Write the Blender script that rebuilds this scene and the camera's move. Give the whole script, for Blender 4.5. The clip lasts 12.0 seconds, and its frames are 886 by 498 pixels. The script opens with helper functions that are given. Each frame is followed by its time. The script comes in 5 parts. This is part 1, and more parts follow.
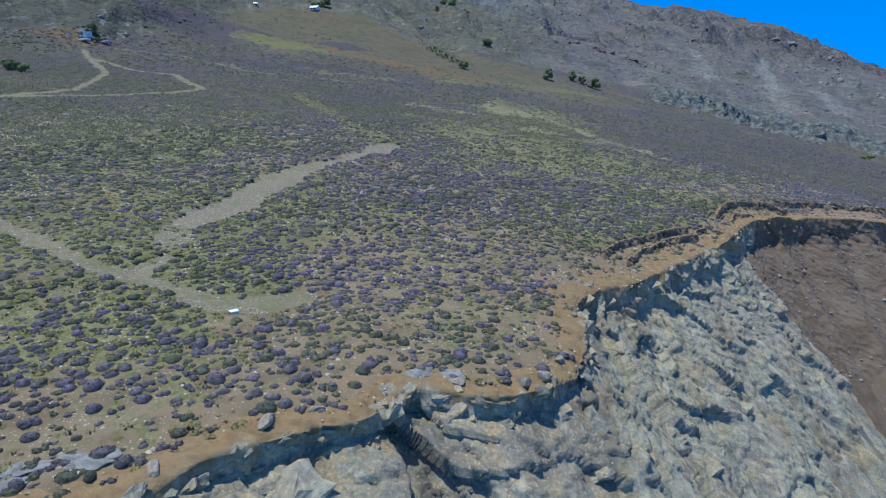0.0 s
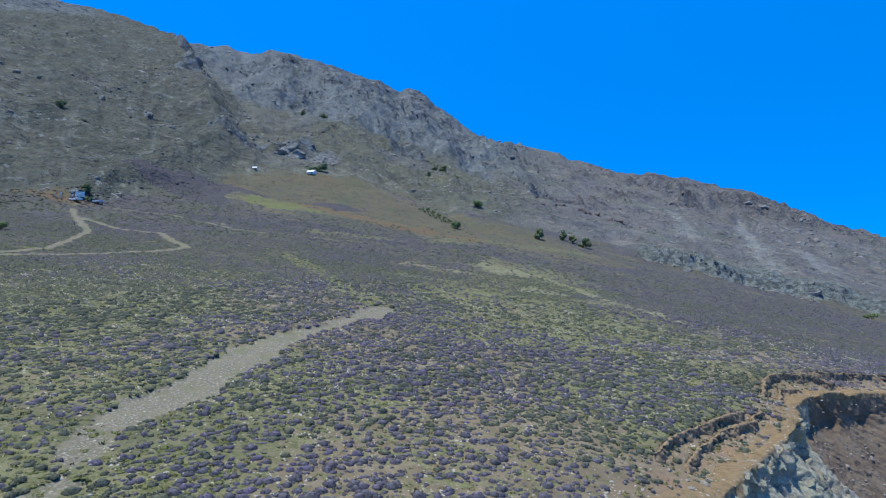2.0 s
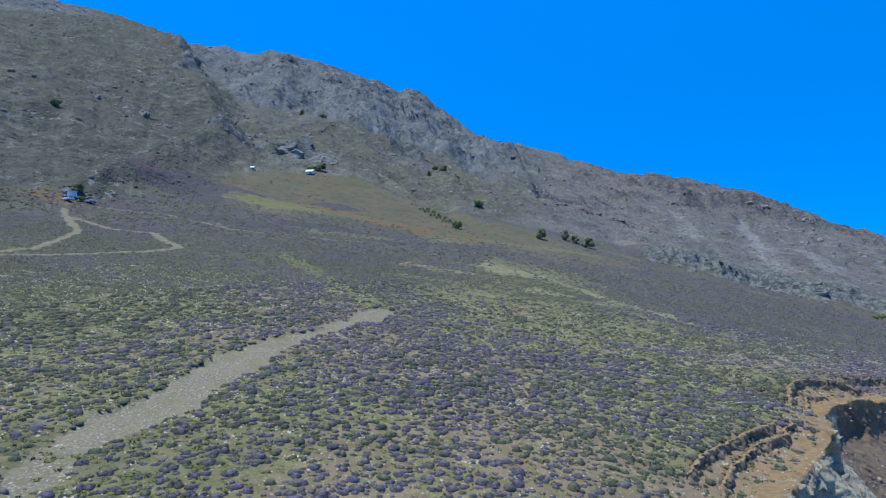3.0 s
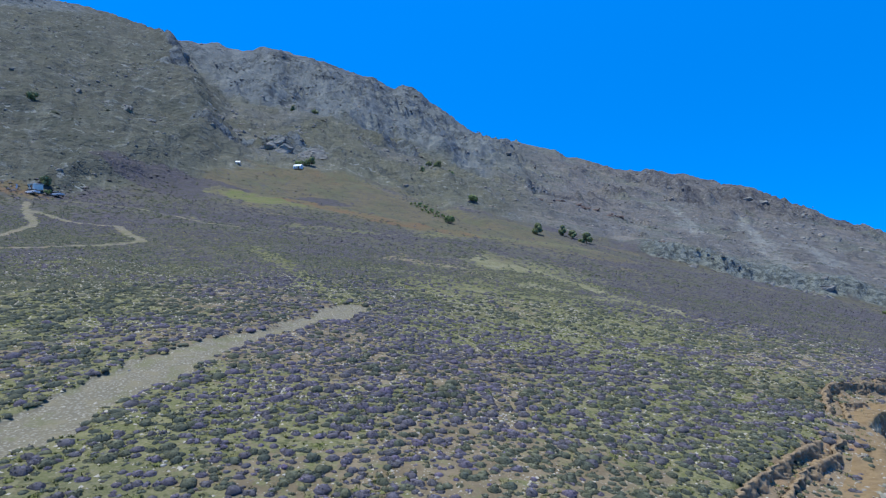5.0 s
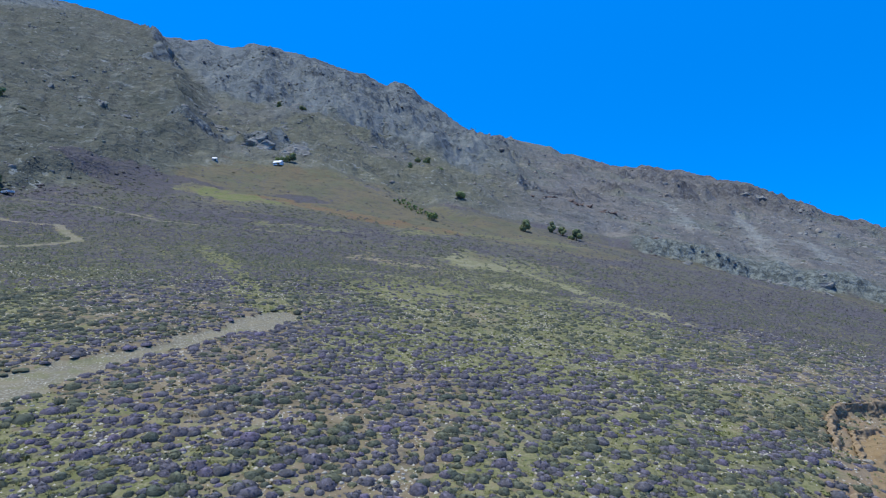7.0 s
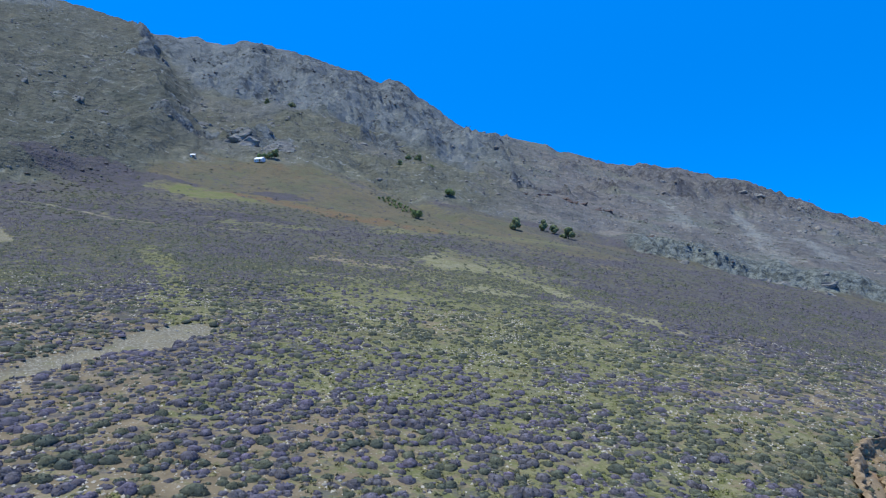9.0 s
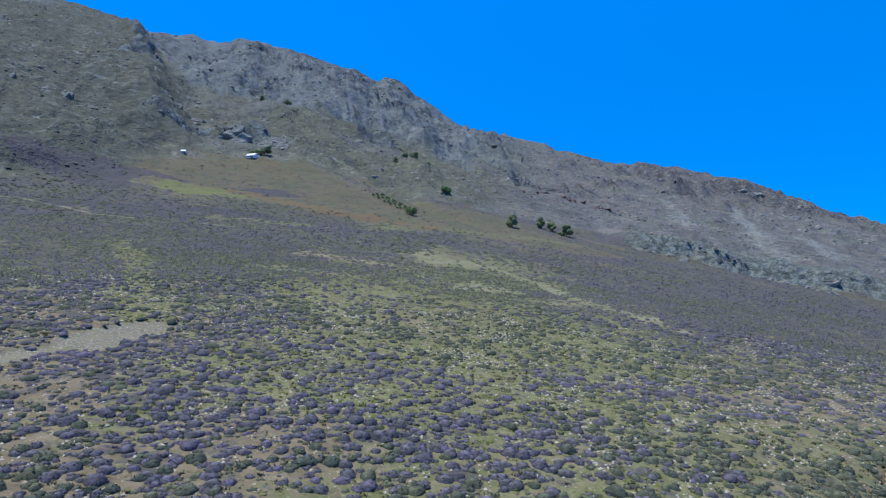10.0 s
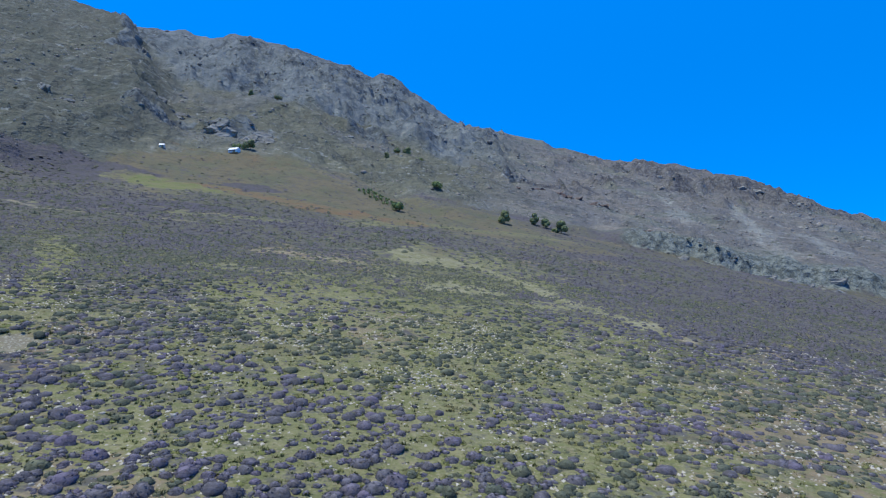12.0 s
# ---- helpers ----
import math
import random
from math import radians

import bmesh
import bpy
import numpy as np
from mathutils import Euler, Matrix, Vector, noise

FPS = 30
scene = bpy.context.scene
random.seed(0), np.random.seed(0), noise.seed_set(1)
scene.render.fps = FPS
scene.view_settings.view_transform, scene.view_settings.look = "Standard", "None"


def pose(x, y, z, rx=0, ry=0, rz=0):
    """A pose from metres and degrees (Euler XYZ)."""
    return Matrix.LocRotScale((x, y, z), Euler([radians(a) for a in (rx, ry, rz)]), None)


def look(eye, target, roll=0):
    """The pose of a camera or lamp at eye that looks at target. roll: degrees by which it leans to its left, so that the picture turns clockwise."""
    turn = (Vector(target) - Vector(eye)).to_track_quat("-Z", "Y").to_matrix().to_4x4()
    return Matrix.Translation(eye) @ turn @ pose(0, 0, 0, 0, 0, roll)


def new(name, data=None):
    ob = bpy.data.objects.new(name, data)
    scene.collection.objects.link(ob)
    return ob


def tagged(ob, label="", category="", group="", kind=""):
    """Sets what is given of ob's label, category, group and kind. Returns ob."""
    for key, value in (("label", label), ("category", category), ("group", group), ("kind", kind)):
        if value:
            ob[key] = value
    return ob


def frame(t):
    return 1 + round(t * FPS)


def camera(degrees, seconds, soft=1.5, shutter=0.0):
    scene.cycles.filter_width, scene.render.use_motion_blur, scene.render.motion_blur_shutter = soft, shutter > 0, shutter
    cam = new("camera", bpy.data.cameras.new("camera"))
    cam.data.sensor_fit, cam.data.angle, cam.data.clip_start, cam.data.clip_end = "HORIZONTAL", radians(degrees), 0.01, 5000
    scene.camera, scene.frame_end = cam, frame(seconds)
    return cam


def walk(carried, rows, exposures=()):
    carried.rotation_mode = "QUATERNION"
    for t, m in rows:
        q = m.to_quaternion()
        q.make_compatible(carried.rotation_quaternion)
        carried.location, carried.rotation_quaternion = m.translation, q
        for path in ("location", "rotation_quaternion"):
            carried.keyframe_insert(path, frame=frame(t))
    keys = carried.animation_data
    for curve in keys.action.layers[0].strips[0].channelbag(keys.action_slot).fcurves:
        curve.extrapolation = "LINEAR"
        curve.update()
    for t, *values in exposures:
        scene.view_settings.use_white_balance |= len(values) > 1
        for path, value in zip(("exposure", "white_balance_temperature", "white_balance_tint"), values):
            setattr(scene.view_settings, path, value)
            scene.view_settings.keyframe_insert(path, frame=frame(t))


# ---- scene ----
cam = camera(76.3, 12.0, soft=1.2)
PATH = [
    (0, (0.366, -1.717, 16.049), (0.35, 0.241, 15.64), -0.4),
    (0.5, (0.141, 0.757, 16.137), (0.134, 2.738, 15.861), -0.3),
    (1, (-0.087, 3.297, 16.356), (-0.08, 5.296, 16.275), -0.2),
    (1.5, (-0.48, 5.716, 16.615), (-0.462, 7.714, 16.703), -0.2),
    (2, (-0.99, 7.823, 17.001), (-0.965, 9.819, 17.135), -0.3),
    (2.5, (-1.308, 9.855, 17.218), (-1.283, 11.851, 17.354), -0.4),
    (4.3, (-0.65, 17.793, 16.27), (-0.619, 19.788, 16.409), -0.6),
    (4.5, (-0.312, 18.833, 16.244), (-0.28, 20.828, 16.38), -0.7),
    (5, (0.965, 21.1, 16.202), (0.999, 23.096, 16.337), -0.8),
    (5.5, (2.474, 23.308, 16.288), (2.51, 25.303, 16.422), -1.0),
    (6, (3.976, 25.553, 16.373), (4.014, 27.548, 16.505), -1.0),
    (6.5, (5.454, 27.933, 16.385), (5.492, 29.928, 16.515), -1.1),
    (7, (6.843, 30.278, 16.68), (6.884, 32.274, 16.809), -1.2),
    (7.2, (7.547, 31.257, 16.953), (7.587, 33.253, 17.078), -1.3),
    (9, (11.832, 39.58, 17.133), (11.878, 41.576, 17.26), -1.4),
    (9.5, (12.667, 41.894, 16.798), (12.715, 43.89, 16.926), -1.3),
    (10, (13.308, 44.13, 16.606), (13.358, 46.125, 16.732), -1.4),
    (10.5, (14.049, 46.449, 16.654), (14.098, 48.445, 16.778), -1.4),
    (11, (14.814, 48.941, 16.697), (14.867, 50.937, 16.82), -1.5),
    (11.5, (15.819, 51.394, 16.763), (15.872, 53.39, 16.884), -1.5),
    (12, (17.137, 53.619, 16.737), (17.192, 55.615, 16.858), -1.5),
]
walk(cam, [(t, look(eye, target, roll)) for t, eye, target, roll in PATH], [(0, -0.12), (1.0, -0.12), (2.0, 0.0), (12.0, 0.0)])

# ================= world, sun and exposure =================
SUN_TO = Vector((-0.23, -0.05, 0.97)).normalized()
world = bpy.data.worlds.new("sky")
scene.world = world
world.use_nodes = True
wn, wl = world.node_tree.nodes, world.node_tree.links
sky_node = wn.new("ShaderNodeTexSky")
sky_node.sky_type = "NISHITA"
sky_node.sun_disc = False
sky_node.sun_elevation = math.asin(SUN_TO.z)
sky_node.sun_rotation = math.atan2(SUN_TO.x, SUN_TO.y)
sky_node.altitude = 2500
sky_node.air_density, sky_node.dust_density, sky_node.ozone_density = 1.0, 0.2, 3.0
sat = wn.new("ShaderNodeHueSaturation")
sat.inputs["Saturation"].default_value = 1.5
lift = wn.new("ShaderNodeMapping")
lift.inputs["Scale"].default_value, lift.inputs["Location"].default_value = (1, 1, 1.3), (0, 0, 0.3)
wl.new(wn.new("ShaderNodeTexCoord").outputs["Generated"], lift.inputs["Vector"])
wl.new(lift.outputs[0], sky_node.inputs["Vector"])
wl.new(sky_node.outputs[0], sat.inputs["Color"])
deep = wn.new("ShaderNodeMix")
deep.data_type, deep.blend_type = "RGBA", "MULTIPLY"
deep.inputs[0].default_value, deep.inputs[7].default_value = 1.0, (0.45, 2.0, 2.25, 1)
wl.new(sat.outputs[0], deep.inputs[6])
height = wn.new("ShaderNodeSeparateXYZ")
wl.new(lift.inputs["Vector"].links[0].from_socket, height.inputs[0])
zenith = wn.new("ShaderNodeMapRange")
zenith.interpolation_type = "SMOOTHSTEP"
for slot, value in ((1, 0.45), (2, 0.9), (3, 0.0), (4, 1.0)):
    zenith.inputs[slot].default_value = value
wl.new(height.outputs["Z"], zenith.inputs[0])
overhead = wn.new("ShaderNodeMix")
overhead.data_type = "RGBA"
wl.new(zenith.outputs[0], overhead.inputs[0])
wl.new(deep.outputs[2], overhead.inputs[6])
wl.new(sky_node.outputs[0], overhead.inputs[7])
wl.new(overhead.outputs[2], wn["Background"].inputs["Color"])
wn["Background"].inputs["Strength"].default_value = 0.16
sun = new("sun", bpy.data.lights.new("sun", "SUN"))
sun.data.energy, sun.data.angle, sun.data.color = 4.6, radians(0.53), (0.97, 0.97, 0.90)
sun.matrix_world = look((0, 0, 300), Vector((0, 0, 300)) - SUN_TO)

# ================= noise and lines =================


def lattice(ix, iy, seed):
    h = (ix.astype(np.int64) * 374761393 + iy.astype(np.int64) * 668265263 + seed * 1442695041) & 0xFFFFFFFF
    h = ((h ^ (h >> 13)) * 1274126177) & 0xFFFFFFFF
    return ((h ^ (h >> 16)) & 0xFFFF) / 65535.0


def gnoise(x, y, seed=0):
    """Gradient noise, about -1 to 1."""
    x, y = np.asarray(x, float), np.asarray(y, float)
    ix, iy = np.floor(x), np.floor(y)
    fx, fy = x - ix, y - iy
    u, v = fx * fx * fx * (fx * (fx * 6 - 15) + 10), fy * fy * fy * (fy * (fy * 6 - 15) + 10)
    out = 0
    for dx in (0, 1):
        for dy in (0, 1):
            a = lattice(ix + dx, iy + dy, seed) * 2 * math.pi
            dot = np.cos(a) * (fx - dx) + np.sin(a) * (fy - dy)
            out = out + dot * (u if dx else 1 - u) * (v if dy else 1 - v)
    return out * 1.5


def fbm(x, y, size, octaves=4, seed=0, rough=0.5):
    total, amp, k = 0, 1.0, 1.0 / size
    for i in range(octaves):
        total = total + amp * gnoise(x * k + 17.3 * i, y * k - 9.1 * i, seed + i)
        amp, k = amp * rough, k * 2.03
    return total


def ridged(x, y, size, octaves=4, seed=0, rough=0.55):
    total, amp, k = 0, 1.0, 1.0 / size
    for i in range(octaves):
        total = total + amp * (1 - 2.2 * np.abs(gnoise(x * k + 5.7 * i, y * k + 3.3 * i, seed + i)))
        amp, k = amp * rough, k * 2.1
    return total


def smooth(a, b, x):
    t = np.clip((x - a) / (b - a), 0, 1)
    return t * t * (3 - 2 * t)


def off_line(x, y, pts):
    """Signed distance to a line (right of its way is positive) and the share of its length."""
    best = np.full(np.shape(x), 1e9)
    side, share = np.zeros(np.shape(x)), np.zeros(np.shape(x))
    n = len(pts) - 1
    for i in range(n):
        (ax, ay), (bx, by) = pts[i], pts[i + 1]
        ex, ey = bx - ax, by - ay
        t = np.clip(((x - ax) * ex + (y - ay) * ey) / (ex * ex + ey * ey), 0, 1)
        d = np.hypot(x - ax - t * ex, y - ay - t * ey)
        near = d < best
        cross = ex * (y - ay) - ey * (x - ax)
        best = np.where(near, d, best)
        side = np.where(near, np.where(cross < 0, 1.0, -1.0), side)
        share = np.where(near, (i + t) / n, share)
    return best * side, share


# ================= the lie of the land =================
CLIFF_EDGE = [(-160, -25), (-60, 2), (-25, 9), (-14, 12.4), (-10.0, 14.2), (-8.2, 16.5), (-5.1, 18.2), (-2.8, 19.3), (-1.7, 21.6), (0.5, 21.6), (2.6, 21.5), (4.4, 22.6),
              (6.4, 24.4), (7.5, 26.9), (8.5, 31.5), (9.1, 35.4), (11.6, 39.2), (14.8, 41.6), (19.3, 46.8), (24.6, 52.4), (31.5, 59.6), (34.2, 63.6), (37.2, 69.6),
              (42.6, 74.2), (49, 77.6), (57, 80.0), (72, 83), (100, 90), (180, 130), (330, 210)]
# small scarps where the turf has slumped towards the edge: line, height
SCARPS = [([(13.2, 45.6), (16.3, 49.8), (20.3, 53.6), (24.2, 56.8), (27.4, 59.6)], 0.5), ([(15.6, 46.2), (18.6, 50.3), (22.6, 54.6), (26.6, 57.8), (29.8, 61.0)], 0.42),
          ([(33.5, 67.5), (36.6, 73.0), (40.5, 77.2), (45.5, 79.6), (51, 80.6)], 0.8), ([(35.5, 68.0), (39.0, 73.8), (43.5, 76.2)], 0.45),
          ([(47, 81.0), (54, 83.4), (64, 86.0), (80, 88.5)], 0.65)]
NEAR_TRACK = [(-60, 52), (-40, 43), (-31.8, 38.1), (-28.0, 36.1), (-23.4, 33.0), (-20.2, 31.8), (-17.3, 30.9), (-14.6, 29.3), (-12.4, 28.7), (-10.5, 29.2), (-8.6, 31.2)]
SIDE_TRACK = [(-30, 17), (-22.0, 24.6), (-21.6, 26.5), (-21.1, 28.3), (-20.9, 30.6)]
# the stony wash from its head down to the track, and its half width at each point
WASH = [(-8.2, 89.5), (-9.3, 86.2), (-11.6, 79.6), (-14.3, 73.5), (-16.2, 69.0), (-17.8, 61.0), (-18.6, 54.0), (-19.9, 47.0), (-20.5, 41.0), (-19.2, 36.5), (-18.4, 32.5)]
WASH_HALF = [0.8, 2.1, 1.0, 1.05, 1.25, 2.25, 2.15, 1.65, 1.45, 0.7, 0.6]
GULLY = [(-9.5, 90), (-15.5, 99.5), (-19.0, 107), (-27, 122.5), (-39.5, 138), (-51, 159)]
PALE_STRIP = [(13, 170), (20, 160), (27, 152), (32, 143), (34, 132), (37, 120), (42, 108)]
RUST_BAND = [(-54, 238), (-31, 228), (-10, 219), (10, 220)]
GREEN_BAND = [(-62, 172), (-39, 178), (-24, 184), (-9, 193), (15, 219), (40, 232), (66, 240)]
SCREE_FANS = [[(300, 560), (275, 515), (233, 416), (176, 300)], [(300, 500), (267, 415), (236, 345)], [(230, 560), (205, 470), (180, 400)]]
FAR_TRACKS = [
    [(-110, 66), (-76, 96.2), (-72.5, 112), (-76.0, 124), (-79.6, 136), (-93.0, 151.5), (-101, 163)],
    [(-110, 70), (-74, 98.5), (-62.1, 116.5), (-54.2, 128.6), (-66.0, 141.5), (-79.5, 144.0), (-92, 151)],
    [(-104, 170), (-78, 173), (-56, 161), (-40, 163), (-22, 170)],
    [(-112, 236), (-104, 250), (-96, 264), (-86, 283), (-76, 292), (-66, 292)],
    [(-84, 243), (-60, 240), (-46, 230.5), (-25, 224.5), (0, 220), (28, 224), (60, 236)],
]
# skyline of the mountain: bearing in degrees, distance and height of its crest
BEARING = [-60, -33, -28, -24.2, -22.6, -21.7, -20.5, -19.8, -18.3, -17.3, -16.2, -15.1, -13.8, -12.5, -11.1, -9.3, -8.2, -6.9, -5.6, -4.5, -3.7, -2.9, -1.8, -1.0, -0.1, 1.5, 2.8, 4.4, 5.9,
           6.8, 8.5, 10.5, 12.3, 13.4, 15.4, 17.8, 20.1, 21.3, 22.9, 24.2, 26.2, 28.2, 29.4, 30.2, 31.9, 33.0, 34.3, 35.6, 36.9, 37.7, 38.5, 46, 60]
CREST_Z = [400, 380, 362, 352, 350, 348, 350, 343, 339, 341, 344, 342, 337, 332, 326, 322, 317, 314, 312, 305, 303, 311, 311, 304, 292, 285, 271, 258, 249,
           252, 253, 249, 244, 230, 223, 211, 201, 199, 190, 190, 174, 166, 160, 147, 134, 121, 106, 94, 86, 82, 71, 20, 0]
CREST_R = [(-60, 858), (-33, 850), (-24, 835), (-18, 808), (-12, 793), (-6, 805), (0, 857), (6, 922), (12, 974), (18, 1008), (26, 1002), (34, 986), (38, 974), (46, 955), (60, 930)]
SPUR_LINE = [(-112, 120), (-112, 230), (-114, 300), (-134, 356), (-176, 425), (-216, 492), (-290, 610), (-420, 800)]


def plain(x, y):
    yy = np.maximum(y, -30)
    return 2.5 - 0.0851 * x + 0.0901 * yy - 0.000206 * x * x * np.exp(-np.abs(x) / 900) - 0.000398 * x * yy + 0.000304 * yy * yy


def lay(x, y, rough=True):
    """Height of the land, and the zones that its surfaces are told apart by."""
    x, y = np.asarray(x, float), np.asarray(y, float)
    r, phi = np.hypot(x, y), np.degrees(np.arctan2(x, y))
    rf = 300.0 + 25 * gnoise(phi / 9, phi * 0 + 0.5, 71)
    k = np.minimum(1, rf / np.maximum(r, 1))
    low = plain(x * k, y * k)
    low += 0.22 * fbm(x, y, 9, 3, 11) + 0.7 * fbm(x, y, 45, 2, 12)
    crest_z = np.interp(phi, BEARING, CREST_Z)
    crest_r = np.interp(phi, [b for b, _ in CREST_R], [q for _, q in CREST_R])
    soft_z = sum(np.interp(phi + k, BEARING, CREST_Z) for k in (-9, -6, -3, 0, 3, 6, 9)) / 7
    u = np.clip((r - rf) / (crest_r - rf), 0, 4)
    crest_z = soft_z + (crest_z - soft_z) * smooth(0.6, 1.0, u)
    rise = np.where(u < 1, 0.86 * u + 0.14 * u * u, 1 - 0.9 * (u - 1))
    z = low + (crest_z - low) * np.where(y > -100, rise, 0)
    # rocky step at the far edge of the plain
    step = smooth(17, 21, phi) * smooth(62, 50, phi)
    step_r = 292 + 1.2 * (phi - 27) + 5 * fbm(phi, phi * 0, 4, 4, 5)
    z += step * (6.2 * smooth(step_r, step_r + 3.4, r) - 6 * smooth(step_r + 25, step_r + 120, r)) * (1 - 0.5 * smooth(32, 40, phi))
    # the spur in front of the mountain
    ds, _ = off_line(x, y, SPUR_LINE)
    ds = ds + 9 * fbm(x, y, 60, 3, 21)
    spur = -73.6 - 0.26 * x + 0.4745 * y - np.interp(y, [240, 300, 370], [0.30, 0.55, 0.9]) * np.maximum(ds, 0) + 2.5 * np.exp(-((ds + 3) / 7) ** 2) + 6 * np.sin(y / 55 + x / 80) - 0.07 * np.maximum(y - 480, 0)
    spur = np.where((y > 60) & (x < 60), np.minimum(spur, 420), -500)
    kk = 2.0 + 5.0 * smooth(220, 270, y) * smooth(340, 290, y)
    m = np.maximum(z, spur)
    on_spur = smooth(-8, 8, spur - z)
    z = m + kk * np.log(np.exp((z - m) / kk) + np.exp(np.maximum((spur - m) / kk, -60)))
    # rounded knoll with the cabin, and a shallow gully beside it
    z += 4 * np.exp(-((x + 56) ** 2 + (y - 306) ** 2) / (2 * 27 ** 2)) + 3 * np.exp(-((x + 15) ** 2 + (y - 288) ** 2) / (2 * 24 ** 2))
    z -= 4 * np.exp(-((x - 10 + 0.5 * (y - 285)) / 9) ** 2) * smooth(240, 275, y) * smooth(400, 330, y)
    hill = np.clip(smooth(270, 340, r) * (y > 0) + on_spur * smooth(150, 230, r), 0, 1)
    high = smooth(0.33, 0.45, u + 0.10 * fbm(x, y, 70, 3, 33)) * smooth(12, 5, phi) * (1 - on_spur)
    top_rock = smooth(0.56, 0.64, u + 0.16 * fbm(phi * 9, r * 0.3, 40, 4, 34) - 0.004 * np.maximum(phi - 24, 0) * 4) * smooth(9, 16, phi) * (0.55 + 0.45 * smooth(16, 24, phi))
    fan = 0
    for line in SCREE_FANS:
        df, share = off_line(x, y, line)
        fan = np.maximum(fan, smooth(1.0, 0.2, np.abs(df) / (4 + 9 * share) + 0.5 * fbm(x, y, 14, 3, 35)))
    crest_rock = np.exp(-((ds - 6) / 13) ** 2) * smooth(250, 330, y) * smooth(-60, -100, x)
    crag = smooth(0.0, 0.6, 0.8 * fbm(x, y, 62, 4, 31) + high * (0.1 + 0.75 * smooth(0.58, 0.76, u + 0.08 * fbm(x, y, 45, 3, 36))) + 0.95 * top_rock - 0.5 + 0.75 * crest_rock) * hill * (1 - 0.8 * fan)
    crag = np.maximum(crag, 0.35 * step * smooth(step_r - 6, step_r + 2, r) * smooth(step_r + 22, step_r + 10, r))
    crag = np.maximum(crag, np.exp(-(((x + 80) / 26) ** 2 + ((y - 352) / 20) ** 2)))
    if rough:
        calm = 1 - 0.65 * smooth(0.75, 0.97, u) * (1 - on_spur)
        z += hill * (5.0 * fbm(x, y, 105, 4, 41) + 2.0 * fbm(x, y, 16, 4, 42) * (1 - 0.6 * smooth(6, 12, phi) * (1 - crag))) * calm
        z += high * 9 * (ridged(phi * 9, r * 0.35, 70, 4, 46, 0.55) - 0.5) * smooth(1.0, 0.8, u)
        z += top_rock * 6 * (ridged(phi * 9, r * 0.5, 60, 4, 47, 0.55) - 0.5) * smooth(1.0, 0.85, u)
        bench = (u * 11 + 1.3 * fbm(x, y, 120, 3, 48)) % 1.0
        soft_slope = 1 - 0.65 * smooth(6, 12, phi) * (1 - crag)
        ledge = smooth(0.1, 0.5, fbm(x, y, 80, 3, 49) + 0.5 * top_rock + 0.3 * high) * hill * smooth(-24, -14, phi) * (1 - on_spur) * (1 - fan) * smooth(1.0, 0.95, u) * smooth(0.08, 0.2, u)
        z += 5.5 * smooth(0.0, 0.22, bench) * smooth(1.0, 0.3, bench) * ledge
        crag = np.maximum(crag, ledge * smooth(0.0, 0.06, bench) * smooth(0.34, 0.22, bench))
        z += crag * (6.4 * ridged(x, y, 38, 5, 43, 0.58) - 2.4) * calm
        z += hill * (1 - crag) * 1.3 * ridged(x * 1.0 + 0.4 * y, y * 0.5, 26, 5, 44, 0.6) * calm * soft_slope
    # the cliff
    d, _ = off_line(x, y, CLIFF_EDGE)
    d0 = d
    d = d + np.clip(0.45 * fbm(x, y, 5, 3, 51) + 0.25 * fbm(x, y, 1.2, 3, 52), -0.7, 0.7)
    near = smooth(420, 200, r)
    lip = smooth(-6, 0.5, d) * 0.9 * smooth(2, 16, x)
    z -= lip * near
    for line, fall in SCARPS:
        dd, share = off_line(x, y, line)
        dd = dd + 0.15 * fbm(x, y, 2.2, 2, 54)
        z -= fall * smooth(-0.5, -0.05, dd) * smooth(4.5, 1.2, dd) * smooth(0.0, 0.08, share) * smooth(1.0, 0.92, share)
    face = np.where(d > 0, 4.0 * smooth(0.35, 0.9, d) + 2.8 * np.maximum(d - 0.6, 0), 0)
    top = z
    floor_z = -23 + 0.05 * (y - 40) + 0.5 * fbm(x, y, 6, 3, 67) + 0.12 * np.maximum(d0 - 60, 0)
    cut = np.maximum(top - face, floor_z)
    gap = floor_z - (top - face)
    z = np.where((d > 0) & (near > 0.01), top + (np.minimum(cut, top) - top) * near, top)
    # wheel tracks and the stony wash lie a little lower
    jit = 0.55 * fbm(x, y, 3.0, 4, 81) + 0.35 * fbm(x, y, 9, 2, 82)
    dt, _ = off_line(x, y, NEAR_TRACK)
    dt2, _ = off_line(x, y, SIDE_TRACK)
    tr = np.maximum(smooth(1.3, 0.55, np.abs(dt) + 0.7 * jit - 0.6 * np.exp(-((x + 10.8) ** 2 + (y - 29.0) ** 2) / 5)), 0.8 * smooth(1.0, 0.3, np.abs(dt2) + 1.3 * jit))
    dw, sw = off_line(x, y, WASH)
    half = np.interp(sw * (len(WASH) - 1), range(len(WASH)), WASH_HALF)
    wash = smooth(0.4, -0.2, np.abs(dw) - half + 1.5 * jit + 0.3 * gnoise(x / 0.7, y / 0.7, 83)) * (1 - 0.35 * smooth(0.68, 0.8, sw))
    far = 0
    for line in FAR_TRACKS:
        df, _ = off_line(x, y, line)
        far = np.maximum(far, smooth(1.6, 0.5, np.abs(df) + 0.8 * jit) * (0.75 + 0.25 * smooth(190, 150, y)))
    z -= 0.12 * tr + 0.25 * wash * (rough + 0)
